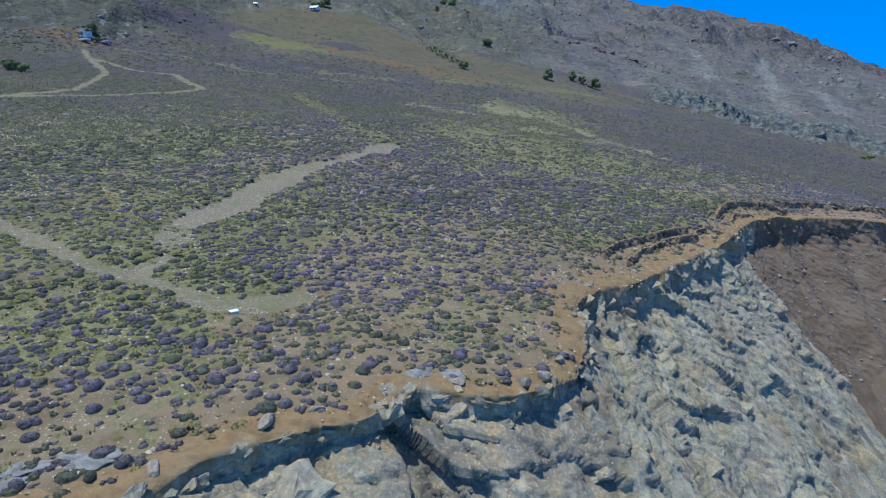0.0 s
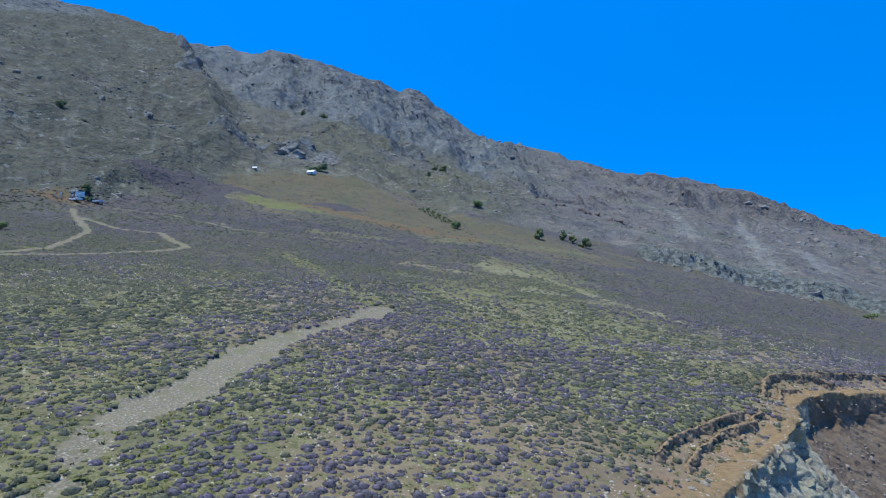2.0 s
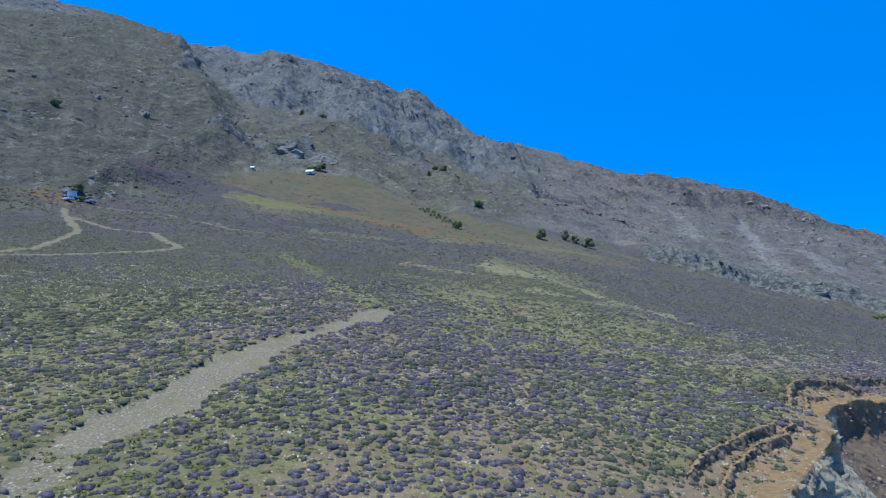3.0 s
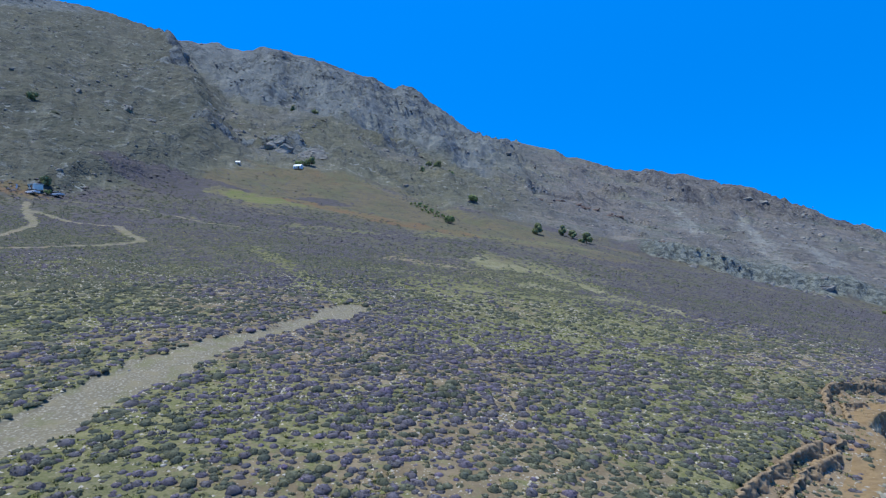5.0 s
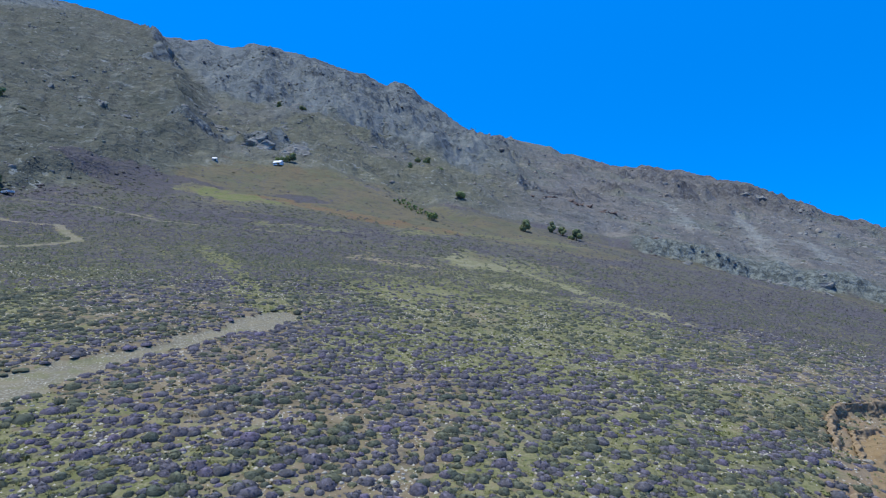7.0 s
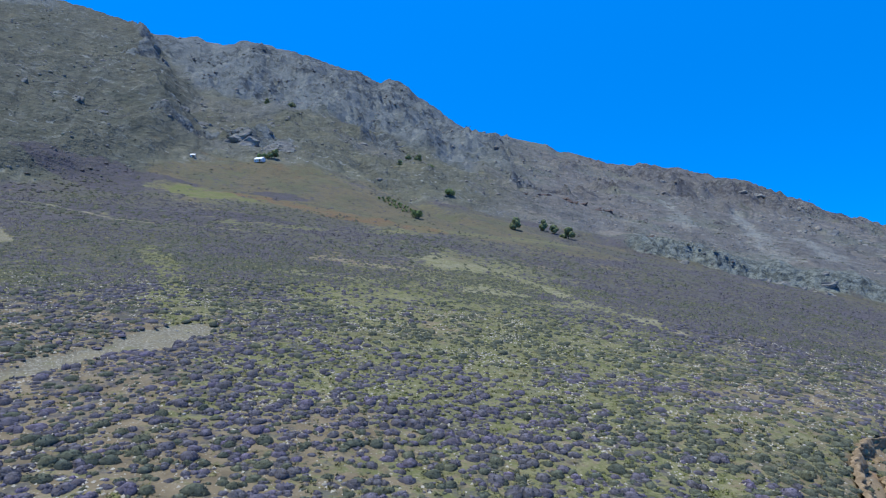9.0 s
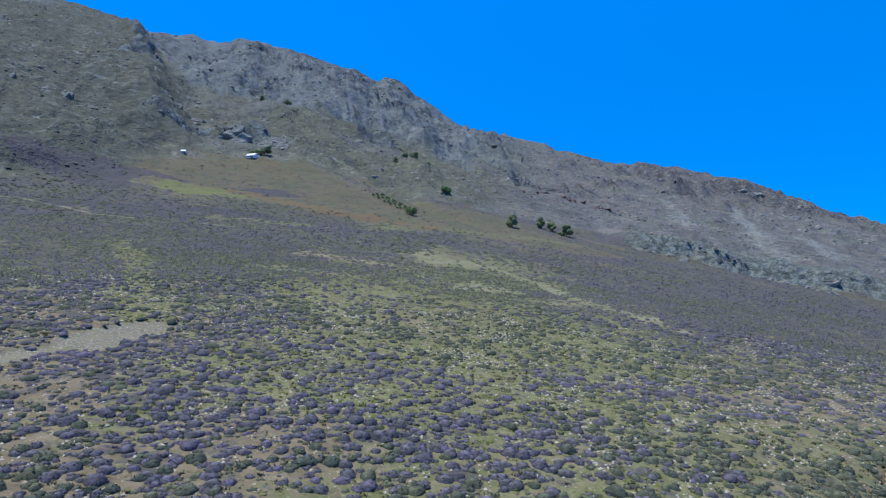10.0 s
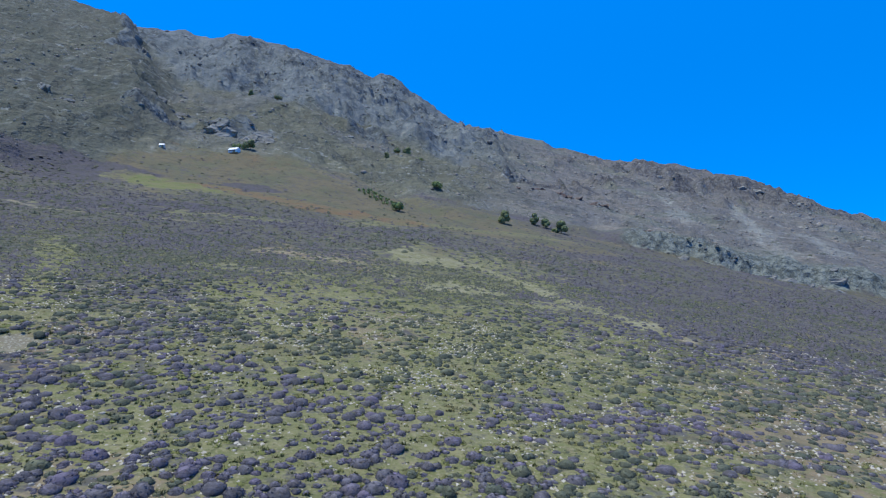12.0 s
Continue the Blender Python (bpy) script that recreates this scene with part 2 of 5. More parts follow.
    return dict(z=z, d=d, x=x, y=y, r=r, phi=phi, u=u, hill=hill, crag=crag, track=np.maximum(0.56 * tr, 0.58 * far), wash=wash, spur=on_spur, high=high, fan=fan,
                top=top, floor=smooth(-1.0, 0.5, gap) * (d > 0) * (near > 0.5), step=step * smooth(step_r - 5, step_r, r))


def blot(x, y, cx, cy, rx, ry, seed, turn=0.0):
    """An uneven patch round a place of the plan."""
    c, s = math.cos(turn), math.sin(turn)
    px, py = (x - cx) * c + (y - cy) * s, (y - cy) * c - (x - cx) * s
    return smooth(0.3, 0.65, np.exp(-((px / rx) ** 2 + (py / ry) ** 2)) + 0.42 * fbm(x, y, 0.7 * min(rx, ry) + 3, 4, seed))


def band(x, y, line, half, seed):
    d, _ = off_line(x, y, line)
    return smooth(1.2, 0.4, np.abs(d) / half + 0.7 * fbm(x, y, 1.5 * half + 2, 4, seed))


def cover(g):
    """How green, how bare, how shrubby the ground is, and the far fields."""
    x, y = g["x"], g["y"]
    tongue = np.exp(-((x - 0.14 * y) / 20) ** 2) * smooth(62, 95, y) * smooth(205, 165, y)
    tongue = smooth(0.25, 0.75, tongue + 0.35 * fbm(x, y, 17, 3, 92))
    gully = band(x, y, GULLY, 2.6, 90)
    green = smooth(-0.6, 0.6, fbm(x, y, 26, 4, 91) + 0.35 * smooth(60, 30, y) * smooth(-6, -20, x) * smooth(14, 24, y) + 0.25 * smooth(0, 25, x) - 0.9 * smooth(28, 21, y + 0.3 * x)
                   + 0.9 * smooth(-9, -15, x) * smooth(19, 23, y) * smooth(38, 33, y) + 0.55 * tongue - 1.1 * smooth(45, 75, x + 0.15 * y) + 1.2 * gully + 0.45 * smooth(-24, -34, x) * smooth(45, 60, y) * smooth(120, 95, y))
    # pale bare patches on the plain and the strip behind the cliff's edge
    bald = blot(x, y, 22, 131, 9, 5, 93) + blot(x, y, 16, 155, 7, 8, 94) + 0.8 * blot(x, y, 0, 139, 11, 4, 86) + 0.7 * blot(x, y, -3, 124, 8, 3.5, 87) + 0.8 * blot(x, y, 35, 124, 6, 4, 88)
    bald = np.clip(bald + band(x, y, PALE_STRIP, 1.6, 89), 0, 1)
    edge = smooth(-np.interp(x, [0, 7], [7.0, 4.4]), -1.2, g["d"] + np.interp(x, [0, 7], [2.4, 1.4]) * fbm(x, y, 6, 3, 95)) * (0.7 + 0.3 * smooth(5, 9, x))
    edge *= smooth(-22, -6, x) * (0.75 + 0.25 * smooth(2, 8, x))
    for line, _ in SCARPS:
        dd, _ = off_line(x, y, line)
        edge = np.maximum(edge, 0.9 * smooth(-0.9, 0.1, dd + 0.5 * fbm(x, y, 2, 2, 85)) * smooth(4.5, 2.0, dd))
    belt = smooth(0.2, 0.7, np.exp(-((y - 248 + 0.25 * x) / 32) ** 2) * smooth(-140, -90, x) * smooth(85, 50, x) + 0.5 * fbm(x, y, 26, 4, 97) + 0.06 + 0.22 * smooth(200, 225, y))
    meadow = np.maximum(blot(x, y, -64, 232, 17, 10, 98, -0.3), 0.45 * band(x, y, GREEN_BAND, 7, 96))
    rust = np.maximum(band(x, y, RUST_BAND, 8, 79), np.maximum(0.4 * blot(x, y, -62, 285, 45, 14, 78, 0.1), 0.7 * blot(x, y, -112, 171, 13, 6, 73)))
    field = blot(x, y, -96, 224, 26, 17, 77, 0.6) + blot(x, y, -43, 247, 14, 7, 76) + 0.9 * blot(x, y, -37, 192, 20, 6, 75, 0.1) + blot(x, y, -60, 176, 22, 9, 74)
    field = np.clip(field, 0, 1)
    belt, green = belt * (1 - meadow), np.maximum(green, 1.6 * meadow)
    open_ground = (1 - g["track"]) * (1 - 0.92 * g["wash"])
    shrub = (0.62 + 0.38 * smooth(-0.6, 0.4, fbm(x, y, 34, 3, 99) + 0.4 * smooth(45, 75, x))) * (1 - 0.9 * meadow) * (1 - 0.7 * bald) * (1 - edge * np.interp(x, [3, 8], [0.5, 0.8])) * open_ground * (1 - 0.8 * belt) * (1 - 0.45 * tongue) * (1 - 0.6 * gully)
    shrub = np.maximum(shrub, 0.85 * smooth(38, 32, y) * smooth(6, 0, x) * open_ground * (1 - 0.5 * edge))
    shrub = np.maximum(shrub, 0.8 * smooth(-24, -40, x) * smooth(40, 55, y) * smooth(230, 180, y) * open_ground * (1 - meadow))
    shrub = np.maximum(shrub, 0.9 * smooth(8, 1, x) * smooth(200, 150, y) * smooth(30, 34, y) * open_ground * (1 - bald) * (1 - 0.6 * gully) * (1 - meadow) * (1 - 0.6 * tongue))
    shrub *= (g["d"] < -0.6) | (g["r"] > 420)
    return dict(green=green, bald=bald, edge=edge, belt=belt, shrub=shrub, rust=rust, field=field, meadow=meadow, gully=gully, tongue=tongue)


# ================= materials =================


class Nodes:
    """Short hand for node materials."""

    def __init__(self, name, rough=0.9):
        self.m = bpy.data.materials.new(name)
        self.m.use_nodes = True
        self.t = self.m.node_tree
        self.b = self.t.nodes["Principled BSDF"]
        self.b.inputs["Roughness"].default_value = rough
        self.b.inputs["Specular IOR Level"].default_value = 0.15
        self.co = self.t.nodes.new("ShaderNodeTexCoord").outputs["Object"]

    def put(self, value, socket):
        if hasattr(value, "is_output"):
            self.t.links.new(value, socket)
        elif isinstance(value, tuple):
            socket.default_value = (*value, 1.0)
        else:
            socket.default_value = value

    def attr(self, name, comp=None):
        a = self.t.nodes.new("ShaderNodeAttribute")
        a.attribute_name = name
        if comp is None:
            return a.outputs["Fac"]
        s = self.t.nodes.new("ShaderNodeSeparateColor")
        self.t.links.new(a.outputs["Color"], s.inputs[0])
        return s.outputs[comp]

    def attr_vector(self, name):
        a = self.t.nodes.new("ShaderNodeAttribute")
        a.attribute_name = name
        return a.outputs["Vector"]

    def stretch(self, scale, turn=(0, 0, 0)):
        n = self.t.nodes.new("ShaderNodeMapping")
        n.inputs["Scale"].default_value = scale
        n.inputs["Rotation"].default_value = turn
        self.t.links.new(self.co, n.inputs[0])
        return n.outputs[0]

    def noise(self, size, detail=4, rough=0.55, co=None, warp=0.0):
        n = self.t.nodes.new("ShaderNodeTexNoise")
        n.inputs["Scale"].default_value = 1 / size
        n.inputs["Detail"].default_value = detail
        n.inputs["Roughness"].default_value = rough
        n.inputs["Distortion"].default_value = warp
        self.t.links.new(co or self.co, n.inputs["Vector"])
        return n.outputs["Fac"]

    def cells(self, size, feature="F1", out="Distance", co=None):
        n = self.t.nodes.new("ShaderNodeTexVoronoi")
        n.feature = feature
        n.inputs["Scale"].default_value = 1 / size
        self.t.links.new(co or self.co, n.inputs["Vector"])
        return n.outputs[out]

    def ramp(self, value, a, b, lo=0.0, hi=1.0):
        n = self.t.nodes.new("ShaderNodeMapRange")
        n.interpolation_type = "SMOOTHSTEP"
        self.put(value, n.inputs[0])
        for i, v in enumerate((a, b, lo, hi)):
            n.inputs[1 + i].default_value = v
        return n.outputs[0]

    def calc(self, op, a, b=0.0):
        n = self.t.nodes.new("ShaderNodeMath")
        n.operation = op
        self.put(a, n.inputs[0])
        self.put(b, n.inputs[1])
        return n.outputs[0]

    def mix(self, fac, a, b, kind="MIX"):
        n = self.t.nodes.new("ShaderNodeMix")
        n.data_type, n.blend_type = "RGBA", kind
        self.put(fac, n.inputs[0])
        self.put(a, n.inputs[6])
        self.put(b, n.inputs[7])
        return n.outputs[2]

    def bump(self, height, dist, strength=1.0, under=None):
        n = self.t.nodes.new("ShaderNodeBump")
        n.inputs["Distance"].default_value = dist
        n.inputs["Strength"].default_value = strength
        self.put(height, n.inputs["Height"])
        if under is not None:
            self.t.links.new(under, n.inputs["Normal"])
        return n.outputs[0]

    def done(self, colour, normal=None):
        self.put(colour, self.b.inputs["Base Color"])
        if normal is not None:
            self.t.links.new(normal, self.b.inputs["Normal"])
        return self.m


def land_material():
    n = Nodes("dry_land", 0.95)
    fine, mid, big = n.noise(0.35, 5, 0.65), n.noise(1.6, 4), n.noise(14, 3)
    soil = n.mix(n.ramp(mid, 0.35, 0.65), (0.165, 0.133, 0.087), (0.232, 0.192, 0.13))
    soil = n.mix(n.ramp(fine, 0.5, 0.75), soil, (0.24, 0.185, 0.115))
    grit = n.cells(0.17)
    soil = n.mix(n.calc("MULTIPLY", n.ramp(grit, 0.12, 0.28, 0.85, 0.0), n.ramp(n.noise(0.9, 4, 0.7), 0.42, 0.56)), soil, (0.44, 0.42, 0.355))
    soil = n.mix(n.ramp(n.noise(0.55, 4, 0.7), 0.55, 0.72, 0.0, 0.6), soil, (0.13, 0.105, 0.065))
    # grass between the shrubs
    grass = n.mix(n.ramp(n.noise(0.9, 4), 0.35, 0.7), (0.136, 0.147, 0.063), (0.225, 0.217, 0.115))
    grass = n.mix(n.ramp(n.noise(0.22, 4, 0.7), 0.50, 0.64, 0.0, 0.8), grass, (0.255, 0.235, 0.15))
    grass = n.mix(n.ramp(n.noise(0.45, 4, 0.7), 0.52, 0.64, 0.0, 0.8), grass, (0.082, 0.09, 0.042))
    grassy = n.ramp(n.calc("ADD", n.calc("MULTIPLY", n.attr("zone_a", 1), 0.28), n.noise(1.1, 5, 0.68)), 0.55, 0.72)
    col = n.mix(grassy, soil, grass)
    # orange earth behind the cliff's edge
    earth = n.mix(n.ramp(n.noise(4.5, 4), 0.5, 0.72), (0.225, 0.176, 0.118), (0.30, 0.18, 0.105))
    earth = n.mix(n.ramp(fine, 0.45, 0.7), earth, (0.26, 0.2, 0.13))
    col = n.mix(n.ramp(n.calc("ADD", n.attr("zone_b", 0), n.calc("MULTIPLY", n.calc("SUBTRACT", mid, 0.5), 0.8)), 0.3, 0.7), col, earth)
    # pale bare ground
    pale = n.mix(n.ramp(fine, 0.4, 0.65), (0.30, 0.285, 0.215), (0.22, 0.21, 0.135))
    col = n.mix(n.calc("MULTIPLY", n.attr("zone_b", 1), n.ramp(n.noise(2.2, 5, 0.7), 0.4, 0.6, 0.05, 0.6)), col, pale)
    # dry grass belt with rusty and green bands and dusky purple fields
    straw = n.mix(n.ramp(n.noise(16, 5, 0.6), 0.42, 0.62), (0.132, 0.116, 0.076), (0.108, 0.112, 0.07))
    straw = n.mix(n.ramp(n.noise(4.5, 4, 0.7), 0.48, 0.66, 0.0, 0.65), straw, (0.078, 0.076, 0.058))
    col = n.mix(n.attr("zone_b", 2), col, straw)
    ochre = n.mix(n.ramp(n.noise(6, 5, 0.65), 0.4, 0.6), (0.155, 0.105, 0.063), (0.132, 0.114, 0.068))
    fresh = n.mix(n.ramp(n.noise(3.5, 4, 0.65), 0.4, 0.6), (0.118, 0.14, 0.052), (0.152, 0.15, 0.075))
    ochre_zone, fresh_zone, field_zone = [n.ramp(n.calc("ADD", n.attr("zone_e", k), n.calc("MULTIPLY", n.calc("SUBTRACT", n.noise(7, 5, 0.7), 0.5), 1.0)), 0.3, 0.7, 0.0, 0.85) for k in range(3)]
    # shrub cover where the shrubs stand too far off to be told apart
    tone = n.mix(n.ramp(n.noise(26, 4, 0.6), 0.36, 0.54), (0.086, 0.08, 0.095), (0.10, 0.099, 0.07))
    tone = n.mix(n.ramp(n.cells(2.4), 0.0, 0.13, 0.45, 0.0), tone, (0.27, 0.25, 0.205))
    tone = n.mix(n.ramp(n.noise(1.1, 3), 0.45, 0.62), tone, (0.10, 0.10, 0.10))
    dusk = n.mix(n.ramp(n.noise(2.5, 4, 0.7), 0.42, 0.62), (0.08, 0.075, 0.094), (0.064, 0.064, 0.066))
    spots = n.ramp(n.calc("ADD", n.noise(1.8, 4, 0.7), n.calc("MULTIPLY", n.attr("zone_a", 2), 0.32)), 0.58, 0.74)
    col = n.mix(n.calc("MULTIPLY", spots, n.ramp(n.attr("zone_a", 2), 0.0, 0.25)), col, tone)
    col = n.mix(n.ramp(big, 0.3, 0.7, 0.0, 0.25), col, n.mix(1.0, col, (0.8, 0.8, 0.8), "MULTIPLY"))
    # the mountain
    hill_fine, hill_mid, hill_big = n.noise(4.2, 5, 0.66), n.noise(8, 5, 0.68), n.noise(26, 4, 0.6)
    down = n.attr_vector("fall")
    olive = n.mix(n.ramp(hill_big, 0.38, 0.62), (0.088, 0.081, 0.062), (0.108, 0.098, 0.071))
    olive = n.mix(n.ramp(n.noise(60, 4, 0.6), 0.45, 0.62, 0.0, 0.7), olive, (0.112, 0.102, 0.094))
    hill = n.mix(n.ramp(n.attr("zone_c", 2), 0.2, 0.8, 0.0, 0.75), olive, n.mix(n.ramp(hill_big, 0.4, 0.6), (0.062, 0.062, 0.05), (0.082, 0.076, 0.061)))
    red = n.mix(n.ramp(hill_big, 0.4, 0.6), (0.108, 0.095, 0.092), (0.132, 0.112, 0.104))
    red = n.mix(n.ramp(n.noise(90, 4, 0.6), 0.5, 0.62, 0.0, 0.6), red, (0.118, 0.116, 0.094))
    hill = n.mix(n.attr("zone_d", 1), hill, red)
    # high scree, its grey leaning to blue to stand in for haze
    scree = n.mix(n.ramp(n.noise(9, 5, 0.65, down), 0.38, 0.62), (0.10, 0.104, 0.11), (0.14, 0.144, 0.148))
    hill = n.mix(n.calc("MULTIPLY", n.attr("zone_d", 2), 0.85), hill, scree)
    streak = n.noise(11, 5, 0.65, down)
    hill = n.mix(n.ramp(streak, 0.55, 0.68, 0.0, 0.35), hill, n.mix(0.5, hill, (0.22, 0.21, 0.20)))
    hill = n.mix(n.ramp(streak, 0.46, 0.36, 0.0, 0.55), hill, n.mix(1.0, hill, (0.68, 0.68, 0.70), "MULTIPLY"))
    hill = n.mix(n.calc("MULTIPLY", n.attr("fan"), n.ramp(n.noise(7, 4, 0.6, down), 0.35, 0.6, 0.35, 0.9)), hill, (0.195, 0.182, 0.168))
    hill = n.mix(n.ramp(hill_mid, 0.54, 0.70, 0.0, 0.6), hill, (0.175, 0.165, 0.148))
    rock = n.mix(n.ramp(n.noise(8, 6, 0.72), 0.40, 0.60), (0.050, 0.053, 0.058), (0.128, 0.131, 0.134))
    rock = n.mix(n.attr("zone_d", 1), rock, n.mix(n.ramp(n.noise(8, 6, 0.72), 0.40, 0.60), (0.056, 0.05, 0.054), (0.122, 0.108, 0.108)))
    hill = n.mix(n.ramp(n.calc("ADD", n.attr("zone_c", 0), n.calc("MULTIPLY", n.calc("SUBTRACT", hill_mid, 0.5), 1.4)), 0.35, 0.7, 0.0, 0.9), hill, rock)
    hill = n.mix(n.calc("MULTIPLY", n.ramp(hill_fine, 0.56, 0.62, 0.0, 0.8), n.ramp(n.noise(45, 4, 0.6), 0.42, 0.6, 0.1, 1.0)), hill, (0.05, 0.053, 0.042))
    hill = n.mix(n.calc("MULTIPLY", n.ramp(hill_fine, 0.41, 0.36, 0.0, 0.8), n.ramp(n.noise(38, 4, 0.6), 0.44, 0.6, 0.1, 1.0)), hill, (0.215, 0.205, 0.19))
    hill = n.mix(n.ramp(n.noise(13, 6, 0.72), 0.52, 0.60, 0.0, 0.6), hill, n.mix(1.0, hill, (0.58, 0.62, 0.66), "MULTIPLY"))
    hill = n.mix(n.ramp(n.noise(19, 6, 0.72, n.stretch((1, 1, 1), (0, 0, 0.9))), 0.53, 0.62, 0.0, 0.6), hill, n.mix(1.0, hill, (1.5, 1.42, 1.3), "MULTIPLY"))
    # distance haze put into the colour: the whole mountain paler and bluer
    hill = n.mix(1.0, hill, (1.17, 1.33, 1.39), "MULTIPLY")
    crag = n.mix(n.ramp(n.noise(2.4, 6, 0.7), 0.38, 0.62), (0.07, 0.084, 0.084), (0.20, 0.228, 0.218))
    hill = n.mix(n.calc("MULTIPLY", n.attr("zone_c", 1), 0.9), hill, crag)
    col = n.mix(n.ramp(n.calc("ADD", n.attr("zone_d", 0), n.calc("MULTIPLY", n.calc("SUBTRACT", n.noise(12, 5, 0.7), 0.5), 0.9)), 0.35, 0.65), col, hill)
    col = n.mix(ochre_zone, col, ochre)
    col = n.mix(fresh_zone, col, fresh)
    col = n.mix(field_zone, col, dusk)
    # gravel of tracks and wash
    gravel = n.mix(n.ramp(n.cells(0.2), 0.1, 0.6), (0.29, 0.278, 0.225), (0.175, 0.162, 0.122))
    gravel = n.mix(n.ramp(n.noise(1.2, 5, 0.65), 0.46, 0.66), gravel, (0.215, 0.196, 0.135))
    gravel = n.mix(n.ramp(n.noise(2.6, 5, 0.7), 0.52, 0.62, 0.0, 0.65), gravel, (0.16, 0.165, 0.085))
    col = n.mix(n.ramp(n.calc("ADD", n.attr("zone_a", 0), n.calc("MULTIPLY", n.calc("SUBTRACT", n.noise(0.7, 4, 0.7), 0.5), 0.9)), 0.35, 0.65), col, gravel)
    nrm = n.bump(n.calc("ADD", fine, n.calc("MULTIPLY", mid, 1.5)), 0.25, 0.7)
    nrm = n.bump(n.calc("MULTIPLY", n.calc("ADD", hill_fine, n.calc("MULTIPLY", hill_mid, 2.5)), n.attr("zone_d", 0)), 2.0, 0.9, nrm)
    return n.done(col, nrm)


def cliff_material():
    n = Nodes("cliff_rock", 0.9)
    tilt = n.stretch((0.7, 1.0, 1.25), (0.5, 0.35, 0.7))
    fine, mid, big = n.noise(0.4, 6, 0.65, tilt), n.noise(2.2, 5, 0.6, tilt, 0.6), n.noise(9, 4, 0.55)
    where = n.t.nodes.new("ShaderNodeSeparateXYZ")
    n.t.links.new(n.co, where.inputs[0])
    pale = n.ramp(n.calc("ADD", where.outputs["X"], n.calc("MULTIPLY", n.calc("SUBTRACT", big, 0.5), 14.0)), 8.0, 20.0)
    grey = n.mix(n.ramp(mid, 0.38, 0.64), n.mix(pale, (0.165, 0.165, 0.16), (0.25, 0.25, 0.235)), n.mix(pale, (0.30, 0.30, 0.285), (0.40, 0.395, 0.37)))
    green = n.mix(n.ramp(fine, 0.4, 0.65), (0.29, 0.325, 0.285), (0.41, 0.445, 0.39))
    col = n.mix(n.ramp(big, 0.42, 0.58), grey, green)
    tan = n.mix(n.ramp(fine, 0.4, 0.62), (0.43, 0.37, 0.24), (0.31, 0.25, 0.15))
    col = n.mix(n.ramp(n.noise(5.5, 5, 0.62, None, 0.5), 0.51, 0.63, 0.0, 0.75), col, tan)
    col = n.mix(n.ramp(n.attr("block"), 0.0, 1.0, 0.0, 0.55), col, n.mix(n.ramp(n.attr("block"), 0.4, 0.6), (0.19, 0.195, 0.19), (0.40, 0.395, 0.36)))
    col = n.mix(n.calc("MULTIPLY", n.attr("ledge"), n.ramp(mid, 0.35, 0.6, 0.0, 0.6)), col, tan)
    col = n.mix(n.calc("MULTIPLY", n.attr("rim"), n.ramp(n.noise(1.3, 6, 0.7), 0.47, 0.6, 0.0, 0.75)), col, n.mix(n.ramp(fine, 0.45, 0.6), (0.42, 0.34, 0.21), (0.33, 0.22, 0.13)))
    col = n.mix(n.calc("MULTIPLY", n.attr("joint"), n.ramp(mid, 0.4, 0.6, 0.15, 0.75)), col, (0.11, 0.105, 0.095))
    grain = n.noise(0.16, 5, 0.7)
    col = n.mix(n.ramp(grain, 0.5, 0.64, 0.0, 0.6), col, (0.17, 0.165, 0.15))
    col = n.mix(n.ramp(grain, 0.46, 0.34, 0.0, 0.7), col, (0.50, 0.49, 0.44))
    veins = n.noise(3.0, 6, 0.7, n.stretch((1.6, 0.35, 0.5), (0.9, 0.2, 0.5)))
    col = n.mix(n.ramp(veins, 0.52, 0.62, 0.0, 0.55), col, (0.13, 0.13, 0.12))
    col = n.mix(n.ramp(veins, 0.44, 0.36, 0.0, 0.5), col, (0.47, 0.48, 0.43))
    dark = n.ramp(n.cells(1.15, "DISTANCE_TO_EDGE", "Distance", tilt), 0.0, 0.04, 0.45, 0.0)
    col = n.mix(n.calc("MULTIPLY", dark, n.ramp(mid, 0.42, 0.6)), col, (0.09, 0.085, 0.08))
    col = n.mix(n.ramp(fine, 0.6, 0.74, 0.0, 0.45), col, (0.17, 0.165, 0.155))
    # brown scree of the far gully side
    brown = n.mix(n.ramp(n.noise(3.2, 5, 0.6), 0.36, 0.66), (0.145, 0.116, 0.098), (0.205, 0.17, 0.145))
    brown = n.mix(n.ramp(n.cells(0.45), 0.0, 0.2, 0.65, 0.0), brown, (0.33, 0.30, 0.27))
    col = n.mix(n.ramp(n.calc("ADD", n.attr("zone_a", 0), n.calc("MULTIPLY", n.calc("SUBTRACT", big, 0.5), 0.5)), 0.4, 0.6), col, brown)
    # earth under the turf
    earth = n.mix(n.ramp(fine, 0.4, 0.66), (0.26, 0.20, 0.13), (0.20, 0.148, 0.095))
    col = n.mix(n.attr("zone_a", 1), col, earth)
    rubble = n.mix(n.ramp(n.cells(0.3), 0.1, 0.5), (0.42, 0.43, 0.42), (0.25, 0.26, 0.26))
    col = n.mix(n.attr("zone_a", 2), col, rubble)
    col = n.mix(1.0, col, (0.97, 0.92, 0.79), "MULTIPLY")
    nrm = n.bump(n.calc("ADD", n.calc("MULTIPLY", mid, 0.5), n.calc("ADD", fine, n.calc("MULTIPLY", grain, 0.7))), 0.09, 0.9)
    return n.done(col, nrm)


